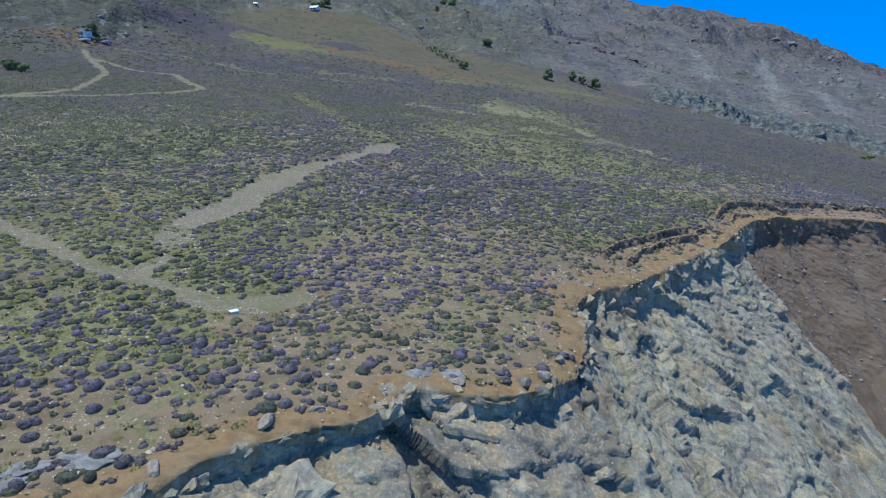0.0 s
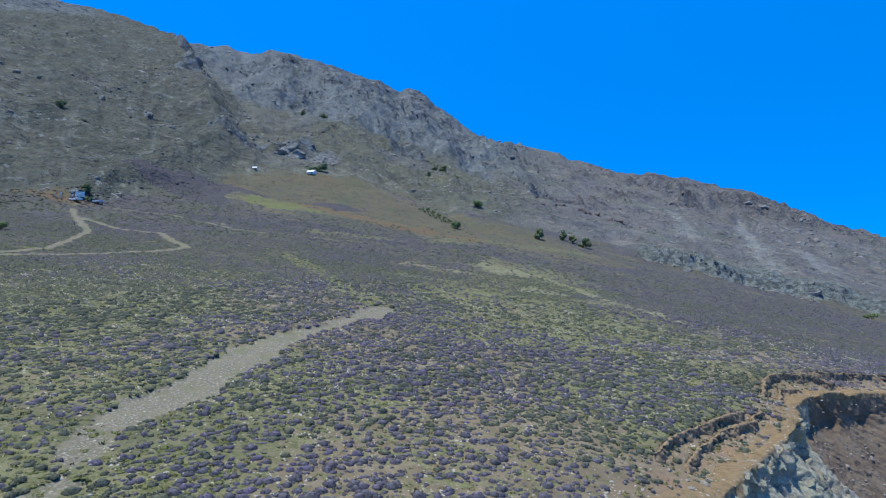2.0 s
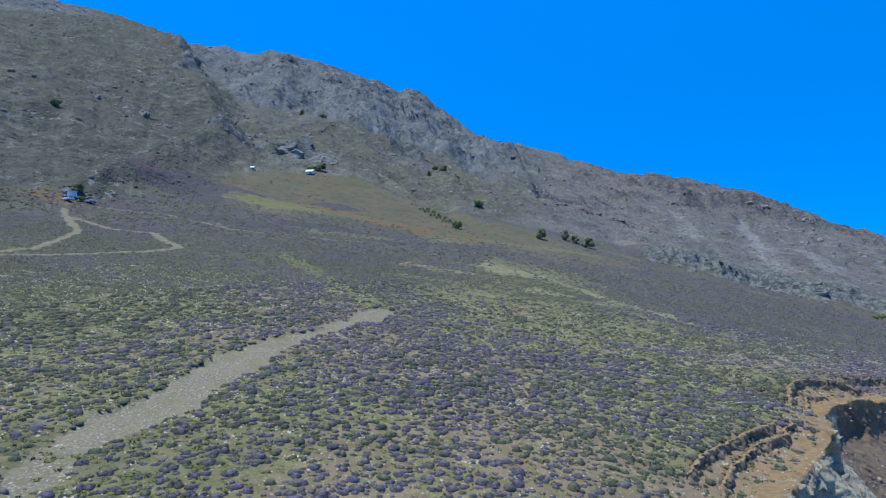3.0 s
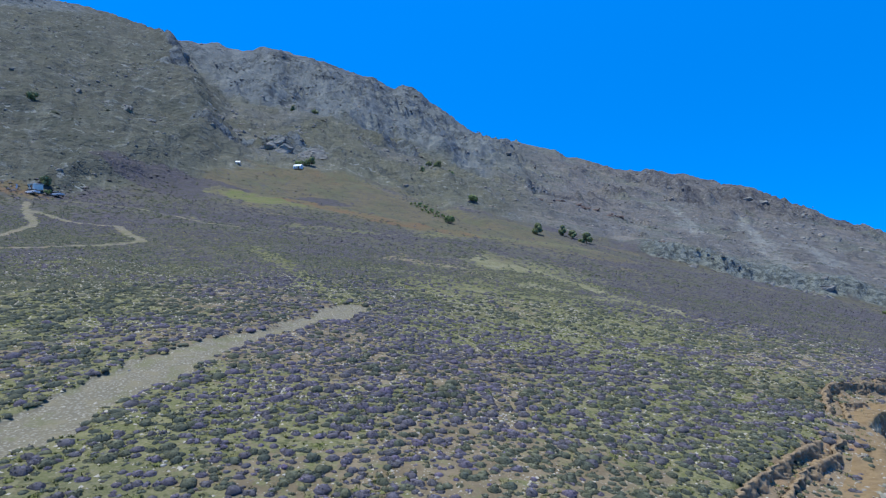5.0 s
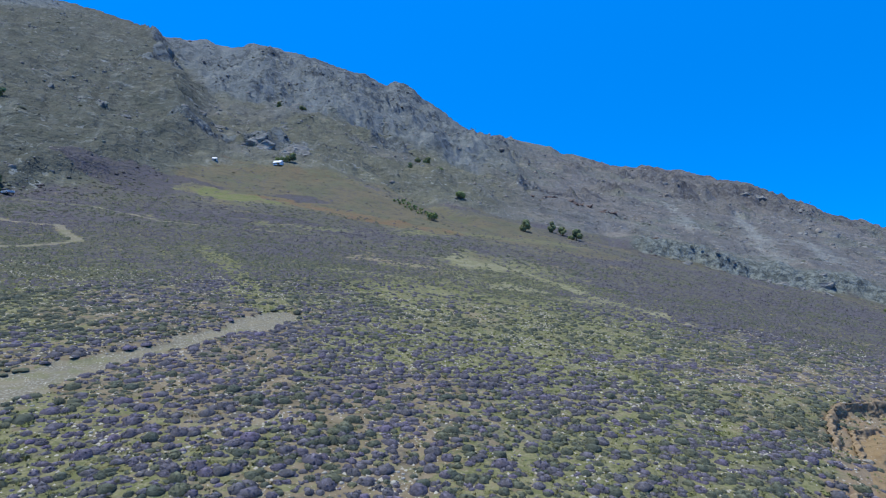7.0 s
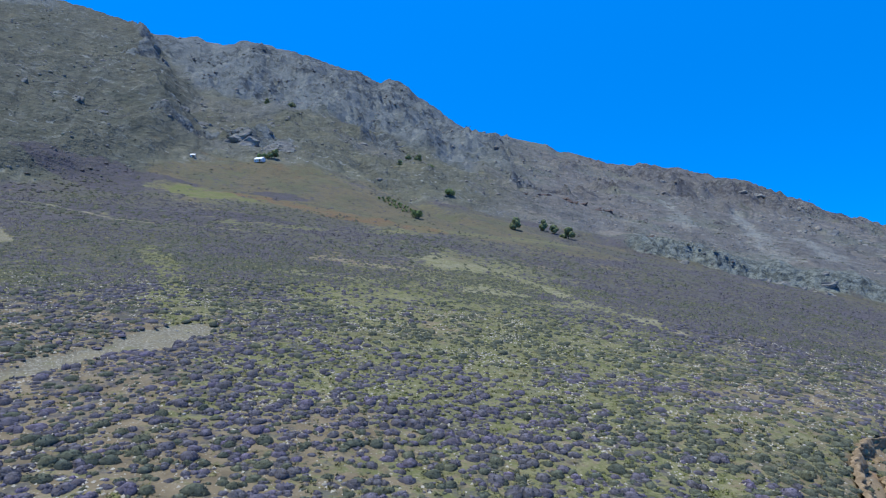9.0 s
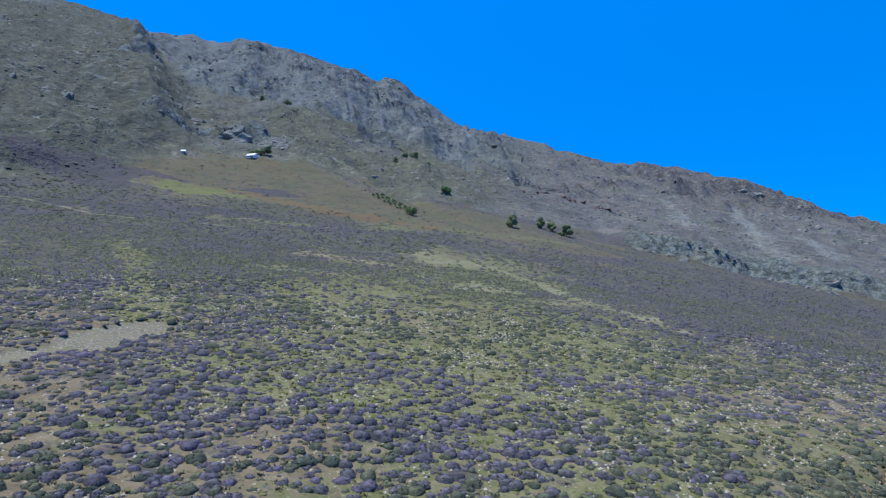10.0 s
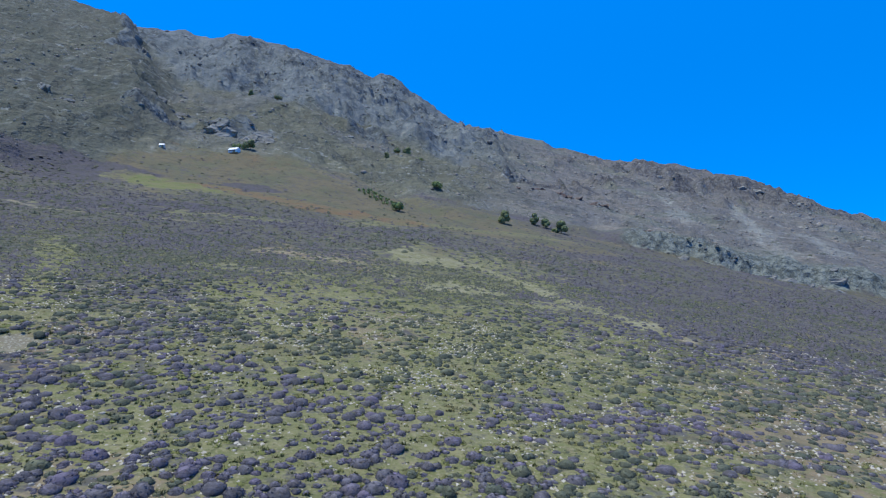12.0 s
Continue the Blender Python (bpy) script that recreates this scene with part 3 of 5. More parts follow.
def plain_material(name, a, b, size=0.3, rough=0.85, bump=0.02, metal=0.0):
    n = Nodes(name, rough)
    n.b.inputs["Metallic"].default_value = metal
    f = n.noise(size, 5, 0.6)
    return n.done(n.mix(n.ramp(f, 0.35, 0.65), a, b), n.bump(f, bump, 0.8))


def shrub_material(name, leaf_a, leaf_b, tip_a, tip_b):
    """Cushion shrub: darker body colour, blending to a paler head colour as tip rises."""
    n = Nodes(name, 0.9)
    tint, tip = n.attr("tint"), n.attr("tip")
    f, g = n.noise(0.10, 4, 0.7), n.noise(0.32, 3, 0.6)
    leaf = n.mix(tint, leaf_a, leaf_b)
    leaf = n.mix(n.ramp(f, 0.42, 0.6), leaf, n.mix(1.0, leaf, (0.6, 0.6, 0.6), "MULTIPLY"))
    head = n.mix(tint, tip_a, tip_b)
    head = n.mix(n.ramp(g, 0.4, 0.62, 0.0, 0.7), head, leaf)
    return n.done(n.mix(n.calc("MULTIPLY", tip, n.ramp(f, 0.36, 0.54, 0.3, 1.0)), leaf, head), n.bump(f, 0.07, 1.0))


LAND, CLIFF = land_material(), cliff_material()
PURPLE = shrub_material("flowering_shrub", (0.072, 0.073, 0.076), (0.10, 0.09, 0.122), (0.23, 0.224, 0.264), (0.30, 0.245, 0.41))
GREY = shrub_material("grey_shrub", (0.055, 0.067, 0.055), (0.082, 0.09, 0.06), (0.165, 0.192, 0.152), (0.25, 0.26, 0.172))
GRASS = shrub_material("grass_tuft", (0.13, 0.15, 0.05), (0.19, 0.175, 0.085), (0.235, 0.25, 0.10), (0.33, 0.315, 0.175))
EARTH = plain_material("crumbling_earth", (0.30, 0.23, 0.15), (0.17, 0.125, 0.08), 0.35, 0.95, 0.06)
STONE = plain_material("pale_stone", (0.40, 0.385, 0.34), (0.27, 0.255, 0.22), 0.25)
SCREE = plain_material("scree_stone", (0.16, 0.135, 0.118), (0.33, 0.30, 0.27), 0.8, 0.9, 0.03)
ROCK = plain_material("boulder_rock", (0.20, 0.19, 0.17), (0.33, 0.29, 0.23), 0.4, 0.9, 0.06)
SLOPE_ROCK = plain_material("mountain_rock", (0.155, 0.145, 0.13), (0.27, 0.25, 0.22), 1.5, 0.9, 0.1)
BARK = plain_material("bark", (0.10, 0.075, 0.055), (0.17, 0.135, 0.10), 0.15)
BUSH_LEAF = shrub_material("bush_leaf", (0.15, 0.21, 0.085), (0.185, 0.245, 0.10), (0.25, 0.34, 0.12), (0.30, 0.38, 0.15))
LEAF = shrub_material("tree_leaf", (0.16, 0.20, 0.095), (0.19, 0.225, 0.11), (0.26, 0.30, 0.14), (0.30, 0.335, 0.18))
WHITE = plain_material("white_sheet_metal", (0.78, 0.79, 0.80), (0.68, 0.70, 0.72), 1.5, 0.5)

# ================= meshes =================


def mesh_from(name, verts, faces, material, attrs=(), smooth_faces=False):
    """A mesh from arrays: verts (n, 3), faces (m, 3 or 4), attrs (name, kind, values)."""
    me = bpy.data.meshes.new(name)
    k = faces.shape[1]
    me.vertices.add(len(verts))
    me.vertices.foreach_set("co", np.ascontiguousarray(verts, dtype=np.float32).ravel())
    me.loops.add(faces.size)
    me.loops.foreach_set("vertex_index", np.ascontiguousarray(faces, dtype=np.int32).ravel())
    me.polygons.add(len(faces))
    me.polygons.foreach_set("loop_start", np.arange(len(faces), dtype=np.int32) * k)
    if smooth_faces:
        me.polygons.foreach_set("use_smooth", np.ones(len(faces), dtype=bool))
    for label, kind, values in attrs:
        a = me.attributes.new(label, kind, "POINT")
        if kind == "FLOAT_COLOR":
            a.data.foreach_set("color", np.ascontiguousarray(np.c_[values, np.ones(len(values))], dtype=np.float32).ravel())
        else:
            a.data.foreach_set("value", np.ascontiguousarray(values, dtype=np.float32).ravel())
    me.update(calc_edges=True)
    me.validate()
    me.materials.append(material)
    return me


def part(name, bm, material, parent, label=""):
    """Links a bmesh as one mesh object under a thing or a part."""
    me = bpy.data.meshes.new(name)
    bm.to_mesh(me)
    bm.free()
    me.materials.append(material)
    ob = new(name, me)
    ob.parent = parent
    return tagged(ob, label)


# ================= ground, cliff and mountain: one fan of land =================
CENTRE = (0.0, -8.0)


def build_land():
    fine = np.arange(-47, 47.01, 0.14)
    ang = np.radians(np.concatenate([np.arange(-180, -47, 3.0), fine, np.arange(49, 180, 3.0)]))
    rr = [2.0]
    while rr[-1] < 3200:
        q = rr[-1]
        rr.append(q * (1.08 if q < 14 else 1.0060 if q < 95 else 1.0095 if q < 1100 else 1.06))
    rr = np.array(rr)
    na, nr = len(ang), len(rr)
    x = CENTRE[0] + rr[:, None] * np.sin(ang)[None]
    y = CENTRE[1] + rr[:, None] * np.cos(ang)[None]
    g = lay(x.ravel(), y.ravel())
    c = cover(g)
    shrub = c["shrub"]
    # the ground sheet dips under the turf that caps the cliff
    verts = np.c_[g["x"], g["y"], g["z"] - 0.3 * smooth(-1.3, -0.5, g["d"]) * smooth(1.5, 0.8, g["d"]) * smooth(300, 200, g["r"])]
    i, j = np.meshgrid(np.arange(nr - 1), np.arange(na), indexing="ij")
    jn = (j + 1) % na
    quads = np.stack([i * na + j, i * na + jn, (i + 1) * na + jn, (i + 1) * na + j], -1).reshape(-1, 4)[:, ::-1]
    mid_r = g["r"][quads].mean(1)
    far_face = (g["hill"][quads].mean(1) > 0.45) | ((mid_r > 330) & (g["y"][quads].mean(1) > 0)) | (g["step"][quads].mean(1) > 0.5)
    most_d, least_d = g["d"][quads].max(1), g["d"][quads].min(1)
    cliff_face = (((least_d > 8.0) & (g["x"][quads].mean(1) > 12)) | ((least_d > 1.2) & (g["x"][quads].mean(1) > 46))) & (mid_r < 300) & ~far_face
    ground_face = ~far_face & ((most_d < 0.1) | (mid_r >= 300))
    grassy_cover = np.clip(shrub * smooth(60, 170, g["r"]) + 0.3 * smooth(35, 75, g["r"]) * shrub, 0, 1)
    zones = [("zone_a", "FLOAT_COLOR", np.c_[np.maximum(g["track"], g["wash"]), c["green"], grassy_cover]), ("zone_b", "FLOAT_COLOR", np.c_[c["edge"], c["bald"], c["belt"]]),
             ("zone_c", "FLOAT_COLOR", np.c_[g["crag"], g["step"] * smooth(322, 306, g["r"]), g["spur"]]),
             ("zone_d", "FLOAT_COLOR", np.c_[np.maximum(g["hill"], g["step"]), smooth(5, 14, g["phi"]) * g["hill"], g["high"]]),
             ("zone_e", "FLOAT_COLOR", np.c_[c["rust"], c["meadow"], c["field"]]),
             ("fall", "FLOAT_COLOR", np.c_[g["phi"] * 10, g["r"] * 0.13, 0 * g["r"]]), ("fan", "FLOAT", g["fan"] * g["hill"])]
    scree = smooth(-1.2, 1.2, ((g["x"] - 37) * 4 + (g["y"] - 69) * 5) / 6.4 + 1.5 * fbm(g["x"], g["y"], 5, 3, 102)) * smooth(0.3, 1.5, g["d"])
    gully_zones = [("zone_a", "FLOAT_COLOR", np.c_[scree, smooth(1.3, 0.2, g["d"] + 0.6 * fbm(g["x"], g["y"], 2, 2, 101)) * smooth(7, 12, g["x"]), g["floor"]])]
    for name, mask, mat, attrs, label in (
            ("ground", ground_face, LAND, zones, "dry stony slope of tan earth and yellow-green grass"),
            ("gully_floor", cliff_face, CLIFF, gully_zones, "pale rubble floor of the gully under the cliff"),
            ("mountain", far_face, LAND, zones, "bare brown-grey mountain slope with rocky crags, haze tinted into its colour")):
        f = quads[mask]
        used, inv = np.unique(f, return_inverse=True)
        me = mesh_from(name, verts[used], inv.reshape(f.shape), mat, [(key, kind, values[used]) for key, kind, values in attrs], True)
        tagged(new(name, me), label, "terrain" if name == "ground" else name, kind="structure")


build_land()


def lattice3(ix, iy, iz, seed):
    h = (ix.astype(np.int64) * 374761393 + iy.astype(np.int64) * 668265263 + iz.astype(np.int64) * 2147483647 + seed * 1442695041) & 0xFFFFFFFF
    h = ((h ^ (h >> 13)) * 1274126177) & 0xFFFFFFFF
    h = ((h ^ (h >> 15)) * 2246822519) & 0xFFFFFFFF
    return ((h ^ (h >> 16)) & 0xFFFF) / 65535.0


def blocks3(p, size, seed):
    """Cells of broken rock: a value for each block, and how near its joints are."""
    q = p / size
    base = np.floor(q)
    f1, f2 = np.full(len(p), 9.0), np.full(len(p), 9.0)
    value, tilt = np.zeros(len(p)), np.zeros(len(p))
    for i in (-1, 0, 1):
        for j in (-1, 0, 1):
            for k in (-1, 0, 1):
                c = base + (i, j, k)
                dx = c[:, 0] + lattice3(c[:, 0], c[:, 1], c[:, 2], seed) - q[:, 0]
                dy = c[:, 1] + lattice3(c[:, 0], c[:, 1], c[:, 2], seed + 1) - q[:, 1]
                dz = c[:, 2] + lattice3(c[:, 0], c[:, 1], c[:, 2], seed + 2) - q[:, 2]
                d = np.sqrt(dx * dx + dy * dy + dz * dz)
                near = d < f1
                f2 = np.where(near, f1, np.minimum(f2, d))
                value = np.where(near, lattice3(c[:, 0], c[:, 1], c[:, 2], seed + 3), value)
                lean = dx * (lattice3(c[:, 0], c[:, 1], c[:, 2], seed + 4) - 0.5) + dy * (lattice3(c[:, 0], c[:, 1], c[:, 2], seed + 5) - 0.5) + dz * (lattice3(c[:, 0], c[:, 1], c[:, 2], seed + 6) - 0.3)
                tilt = np.where(near, lean, tilt)
                f1 = np.where(near, d, f1)
    return value, f2 - f1, tilt


def resample(line, step, soften):
    """Even points along a line, and the way to its right, both softened."""
    pts = np.array(line, float)
    seg = np.hypot(*np.diff(pts, axis=0).T)
    cum = np.r_[0, np.cumsum(seg)]
    t = np.arange(0, cum[-1], step)
    p = np.c_[np.interp(t, cum, pts[:, 0]), np.interp(t, cum, pts[:, 1])]

    def soft(a, width):
        n = max(1, int(width / step) // 2)
        padded = np.r_[np.repeat(a[:1], n, 0), a, np.repeat(a[-1:], n, 0)]
        c = np.cumsum(np.r_[np.zeros((1, 2)), padded], axis=0)
        return (c[2 * n + 1:] - c[:-2 * n - 1]) / (2 * n + 1)

    p = soft(p, soften)
    way = np.gradient(p, axis=0)
    way = soft(way, soften * 3)
    way /= np.hypot(way[:, 0], way[:, 1])[:, None] + 1e-9
    return p, np.c_[way[:, 1], -way[:, 0]], t


def rock_wall(name, line, step, drops, shape, amount, label, back=1.0, soften=1.5, material=None, turf=True):
    """A sheet of broken rock that hangs from a line of the ground. shape(s, x, w) gives how far out and how far down it is at w metres."""
    p, out, s = resample(line, step, soften)
    inside = lay(p[:, 0] - back * out[:, 0], p[:, 1] - back * out[:, 1])["top"]
    w = np.array(drops)
    W, S = np.meshgrid(w, s)
    X = np.repeat(p[:, :1], len(w), 1)
    away, down = shape(S, X, W)
    x = p[:, :1] + out[:, :1] * away
    y = p[:, 1:] + out[:, 1:] * away
    z = inside[:, None] - down
    if turf:
        shelf = w < 2.2
        over = lay(x[:, shelf].ravel(), y[:, shelf].ravel())["top"].reshape(m0 := (len(s), int(shelf.sum())))
        z[:, shelf] = over - np.interp(w[shelf], [0, 0.35, 1.7, 2.2], [0.25, -0.03, -0.04, 0.12])[None] * np.ones(m0) - 0.05 * smooth(10, 6, p[:, :1]) * smooth(2.2, 1.2, w[shelf])[None]
        z[:, ~shelf] += (z[:, shelf][:, -1] - inside)[:, None]
    da, dd = np.gradient(away, axis=1), np.gradient(down, axis=1)
    ln = np.hypot(da, dd) + 1e-9
    nx, ny, nz = out[:, :1] * dd / ln, out[:, 1:] * dd / ln, da / ln
    P = np.stack([x, y, z], -1).reshape(-1, 3)
    turn = np.array(Euler((0.55, -0.5, 0.4)).to_matrix())
    Q = P @ turn.T * np.array([0.55, 0.9, 1.2])
    Q += 0.16 * np.c_[fbm(P[:, 0], P[:, 2], 2.0, 3, 141), fbm(P[:, 1], P[:, 2], 2.0, 3, 142), fbm(P[:, 0] + P[:, 1], P[:, 2], 2.0, 3, 143)]
    v1, j1, t1 = blocks3(Q, 4.6, 150)
    v2, j2, t2 = blocks3(Q, 1.7, 160)
    v3, j3, t3 = blocks3(Q, 0.72, 170)
    v4, j4, t4 = blocks3(Q * np.array([1.4, 1.0, 0.8]), 0.36, 180)
    big, mid, small, smoothness = amount(S, X, W)
    wave = fbm(P[:, 0] + 0.5 * P[:, 2], P[:, 1] - 0.7 * P[:, 2], 6, 4, 144)
    push = big.ravel() * ((v1 - 0.45) * 1.3 + 2.0 * t1 + 0.35 * wave) + mid.ravel() * (0.75 * (v2 - 0.5) + 1.9 * t2 - 0.12 * np.exp(-j2 / 0.035)) + small.ravel() * (1.2 * (v3 - 0.5) + 1.9 * t3 - 0.1 * np.exp(-j3 / 0.05) + 0.6 * (v4 - 0.5) + 0.5 * t4)
    rim = smooth(3.0, 2.2, W.ravel())
    push = push - np.maximum(push - 0.10 - 0.12 * wave, 0) * rim
    P = P + np.stack([nx, ny, nz], -1).reshape(-1, 3) * push[:, None]
    m, n = len(s), len(w)
    i, j = np.meshgrid(np.arange(m - 1), np.arange(n - 1), indexing="ij")
    quads = np.stack([i * n + j, i * n + j + 1, (i + 1) * n + j + 1, (i + 1) * n + j], -1).reshape(-1, 4)
    G = P.reshape(m, n, 3)
    nn = np.cross(np.gradient(G, axis=1), np.gradient(G, axis=0))
    flat = np.abs(nn[..., 2]) / (np.linalg.norm(nn, axis=2) + 1e-9)
    ledge = smooth(0.80, 0.93, flat).ravel()
    side = ((P[:, 0] - 37) * 4 + (P[:, 1] - 69) * 5) / 6.4
    scree = smooth(-1.2, 1.2, side + 1.5 * fbm(P[:, 0], P[:, 1], 5, 3, 102)) * np.maximum(smoothness.ravel(), smooth(2.0, 2.6, W.ravel()) * smooth(39, 44, P[:, 0]))
    earth = smooth(3.2, 2.3, W.ravel() + 0.8 * fbm(P[:, 0], P[:, 1], 2, 2, 101)) * smooth(7.0, 10.5, P[:, 0] + 2 * fbm(P[:, 0], P[:, 1], 3, 2, 105))
    earth = np.maximum(earth, smooth(2.6, 2.0, W.ravel() + 0.5 * fbm(P[:, 0], P[:, 1], 1.1, 3, 106)))
    me = mesh_from(name, P, quads, material or CLIFF, [("zone_a", "FLOAT_COLOR", np.c_[scree, earth, 0 * scree]), ("block", "FLOAT", 0.4 * v1 + 0.35 * v2 + 0.25 * v3), ("joint", "FLOAT", np.clip(np.maximum(0.8 * np.exp(-j2 / 0.05), np.exp(-j3 / 0.07)) * (1 - scree), 0, 1)), ("rim", "FLOAT", smooth(5.5, 2.5, W.ravel() + 2.5 * wave) * smooth(14, 9, P[:, 0])), ("ledge", "FLOAT", ledge * (1 - scree))])
    return tagged(new(name, me), label, "cliff", kind="structure")


def cliff_shape(s, x, w):
    lip = np.interp(x, [-30, -4, 8, 16, 30, 40, 60], [0.9, 1.0, 1.2, 1.9, 3.0, 3.2, 2.8]) * np.clip(1 + 0.9 * gnoise(s / 7, s * 0 + 3, 145), 0.15, 1.7)
    ease = np.interp(x, [0, 6, 9, 17], [-0.22, -0.18, 0.02, 0.04]) - 0.26 * gnoise(s / 3.0, s * 0 + 9, 147)
    slope = np.interp(x, [-10, 2, 14, 28, 38], [0.65, 0.95, 1.1, 1.1, 1.25])
    shelf = np.clip(w, 0, 2.2)
    wall = np.clip(w - 2.2, 0, lip)
    rest = np.maximum(w - 2.2 - lip, 0)
    run = 1 / np.sqrt(1 + slope * slope)
    return -1.9 + shelf + ease * wall + rest * run, 0 * shelf + wall + rest * run * slope


def cliff_amount(s, x, w):
    on = smooth(1.5, 2.8, w + 0.5 * smooth(9, 6, x))
    scree = smooth(35, 42, x) * smooth(5.5, 8, w)
    return on * (1 - 0.85 * scree) * np.interp(x, [6, 14, 30], [0.6, 0.55, 0.42]), on * (1 - 0.7 * scree) * 0.24, smooth(1.2, 2.2, w + 0.7 * smooth(9, 6, x)) * (1 - 0.4 * scree) * 0.15, smooth(5.0, 7.0, w)


def scarp_shape(high):
    def shape(s, x, w):
        fall = np.clip(w - 0.3, 0, high + 0.35)
        rest = np.maximum(w - 0.65 - high, 0)
        ends = smooth(0.0, 1.6, s) * smooth(s.max(), s.max() - 1.6, s)
        rag = 0.22 * gnoise(s / 0.9, s * 0 + 2, 148) + 0.12 * gnoise(s / 0.35, s * 0 + 5, 149)
        return -0.3 + np.minimum(w, 0.3) + rag + np.clip(0.16 + 0.4 * gnoise(s / 2.2, s * 0 + 7, 150), -0.25, 0.5) * fall + 0.75 * rest, 0.12 * smooth(0.2, 0.0, w) + fall + 0.3 * rest + (high + 0.25) * (1 - ends)
    return shape


def scarp_amount(s, x, w):
    on = smooth(0.15, 0.4, w)
    return 0 * on, 0.26 * on, 0.3 * on, 0 * on


CLIFF_ROWS = len(list(np.arange(0, 13, 0.13)) + list(np.arange(13, 25, 0.2)) + list(np.arange(25, 42, 0.6)))
cliff = rock_wall("cliff", [(-34, 7)] + CLIFF_EDGE[2:27], 0.15, list(np.arange(0, 13, 0.13)) + list(np.arange(13, 25, 0.2)) + list(np.arange(25, 42, 0.6)), cliff_shape, cliff_amount,
          "broken grey-green rock cliff with tan ledges and brown scree", back=0.9, soften=1.6)


def block_mesh(seed):
    """Angular block split from the rock."""
    rnd = random.Random(seed)
    bm = bmesh.new()
    for _ in range(16):
        p = Vector([rnd.uniform(-1, 1) for _ in range(3)])
        p /= max(abs(p.x), abs(p.y), abs(p.z)) ** 0.8
        bm.verts.new((p.x, 0.75 * p.y, 0.5 * p.z))
    bmesh.ops.convex_hull(bm, input=bm.verts[:])
    bmesh.ops.delete(bm, geom=[v for v in bm.verts if not v.link_faces], context="VERTS")
    bmesh.ops.subdivide_edges(bm, edges=bm.edges[:], cuts=3, use_grid_fill=True)
    for v in bm.verts:
        q = v.co * 2.6 + Vector((seed, 0, 0))
        v.co *= 1 + 0.16 * noise.noise(q) + 0.10 * noise.noise(q * 2.7) - 0.12 * abs(noise.noise(Vector((q.x * 0.6, q.y * 0.6, q.z * 4.0))))
    me = bpy.data.meshes.new("rock_block")
    bm.to_mesh(me)
    bm.free()
    me.materials.append(CLIFF)
    for key, value in (("block", rnd.uniform(0.25, 0.75)), ("rim", rnd.uniform(0.5, 1.0) if seed < 306 else 0.0)):
        me.attributes.new(key, "FLOAT", "POINT").data.foreach_set("value", np.full(len(me.vertices), value, np.float32))
    return me


def place_blocks(rows):
    rnd = random.Random(23)
    kinds = [block_mesh(300 + k) for k in range(14)]
    co = np.zeros(len(cliff.data.vertices) * 3)
    cliff.data.vertices.foreach_get("co", co)
    grid = co.reshape(-1, rows, 3)
    lines = [i for i in range(len(grid)) if -14 < grid[i, 18, 0] < 33]
    spread = noise.noise
    done = 0
    while done < 290:
        i, rim = rnd.choice(lines), rnd.random() < 0.36
        j = rnd.randrange(16, 30) if rim else rnd.randrange(28, 120)
        p = Vector(grid[i, j])
        if not rim and spread(p * 0.22) + 0.5 * spread(p * 0.7) < rnd.uniform(-0.25, 0.4):
            continue
        if rim and p.x > 12 and rnd.random() < 0.6:
            continue
        k = 0.3 + 0.5 * rnd.random() ** 2 if rim else 0.3 * math.exp(rnd.gauss(0.35, 0.5))
        k = min(k, 1.5)
        ob = new("rock_block", kinds[rnd.randrange(8) if rim else rnd.randrange(6, 14)])
        ob.matrix_world = pose(p.x - 0.2 * k, p.y + 0.25 * k, p.z - (0.32 if rim else 0.1) * k, 28 + rnd.gauss(0, 14), -22 + rnd.gauss(0, 14), 25 + rnd.gauss(0, 30)) @ Matrix.Diagonal((k * rnd.uniform(0.8, 1.5), k, k * rnd.uniform(0.7, 1.2), 1))
        tagged(ob, "angular grey rock block split from the cliff face" if p.x > 9 or not rim else "weathered tan-grey rock block at the cliff rim", "rock", "rock blocks on the cliff")
        done += 1


place_blocks(CLIFF_ROWS)


def scree_stones(rows):
    rnd = np.random.default_rng(31)
    co = np.zeros(len(cliff.data.vertices) * 3)
    cliff.data.vertices.foreach_get("co", co)
    grid = co.reshape(-1, rows, 3)[:, 56:]
    pts = grid.reshape(-1, 3)
    side = ((pts[:, 0] - 37) * 4 + (pts[:, 1] - 69) * 5) / 6.4
    pts = pts[(side > -0.5) & (pts[:, 0] > 35)]
    return pts[rnd.integers(0, len(pts), 2600)]


for scarp_line, scarp_high in SCARPS:
    rock_wall("scarp", scarp_line, 0.1, list(np.arange(0, 1.2 + scarp_high, 0.08)), scarp_shape(scarp_high), scarp_amount, "dark crumbling earth step above the cliff edge", back=0.7, soften=0.9, material=EARTH, turf=False)


# ================= shrubs, grass and stones =================
rng = np.random.default_rng(7)


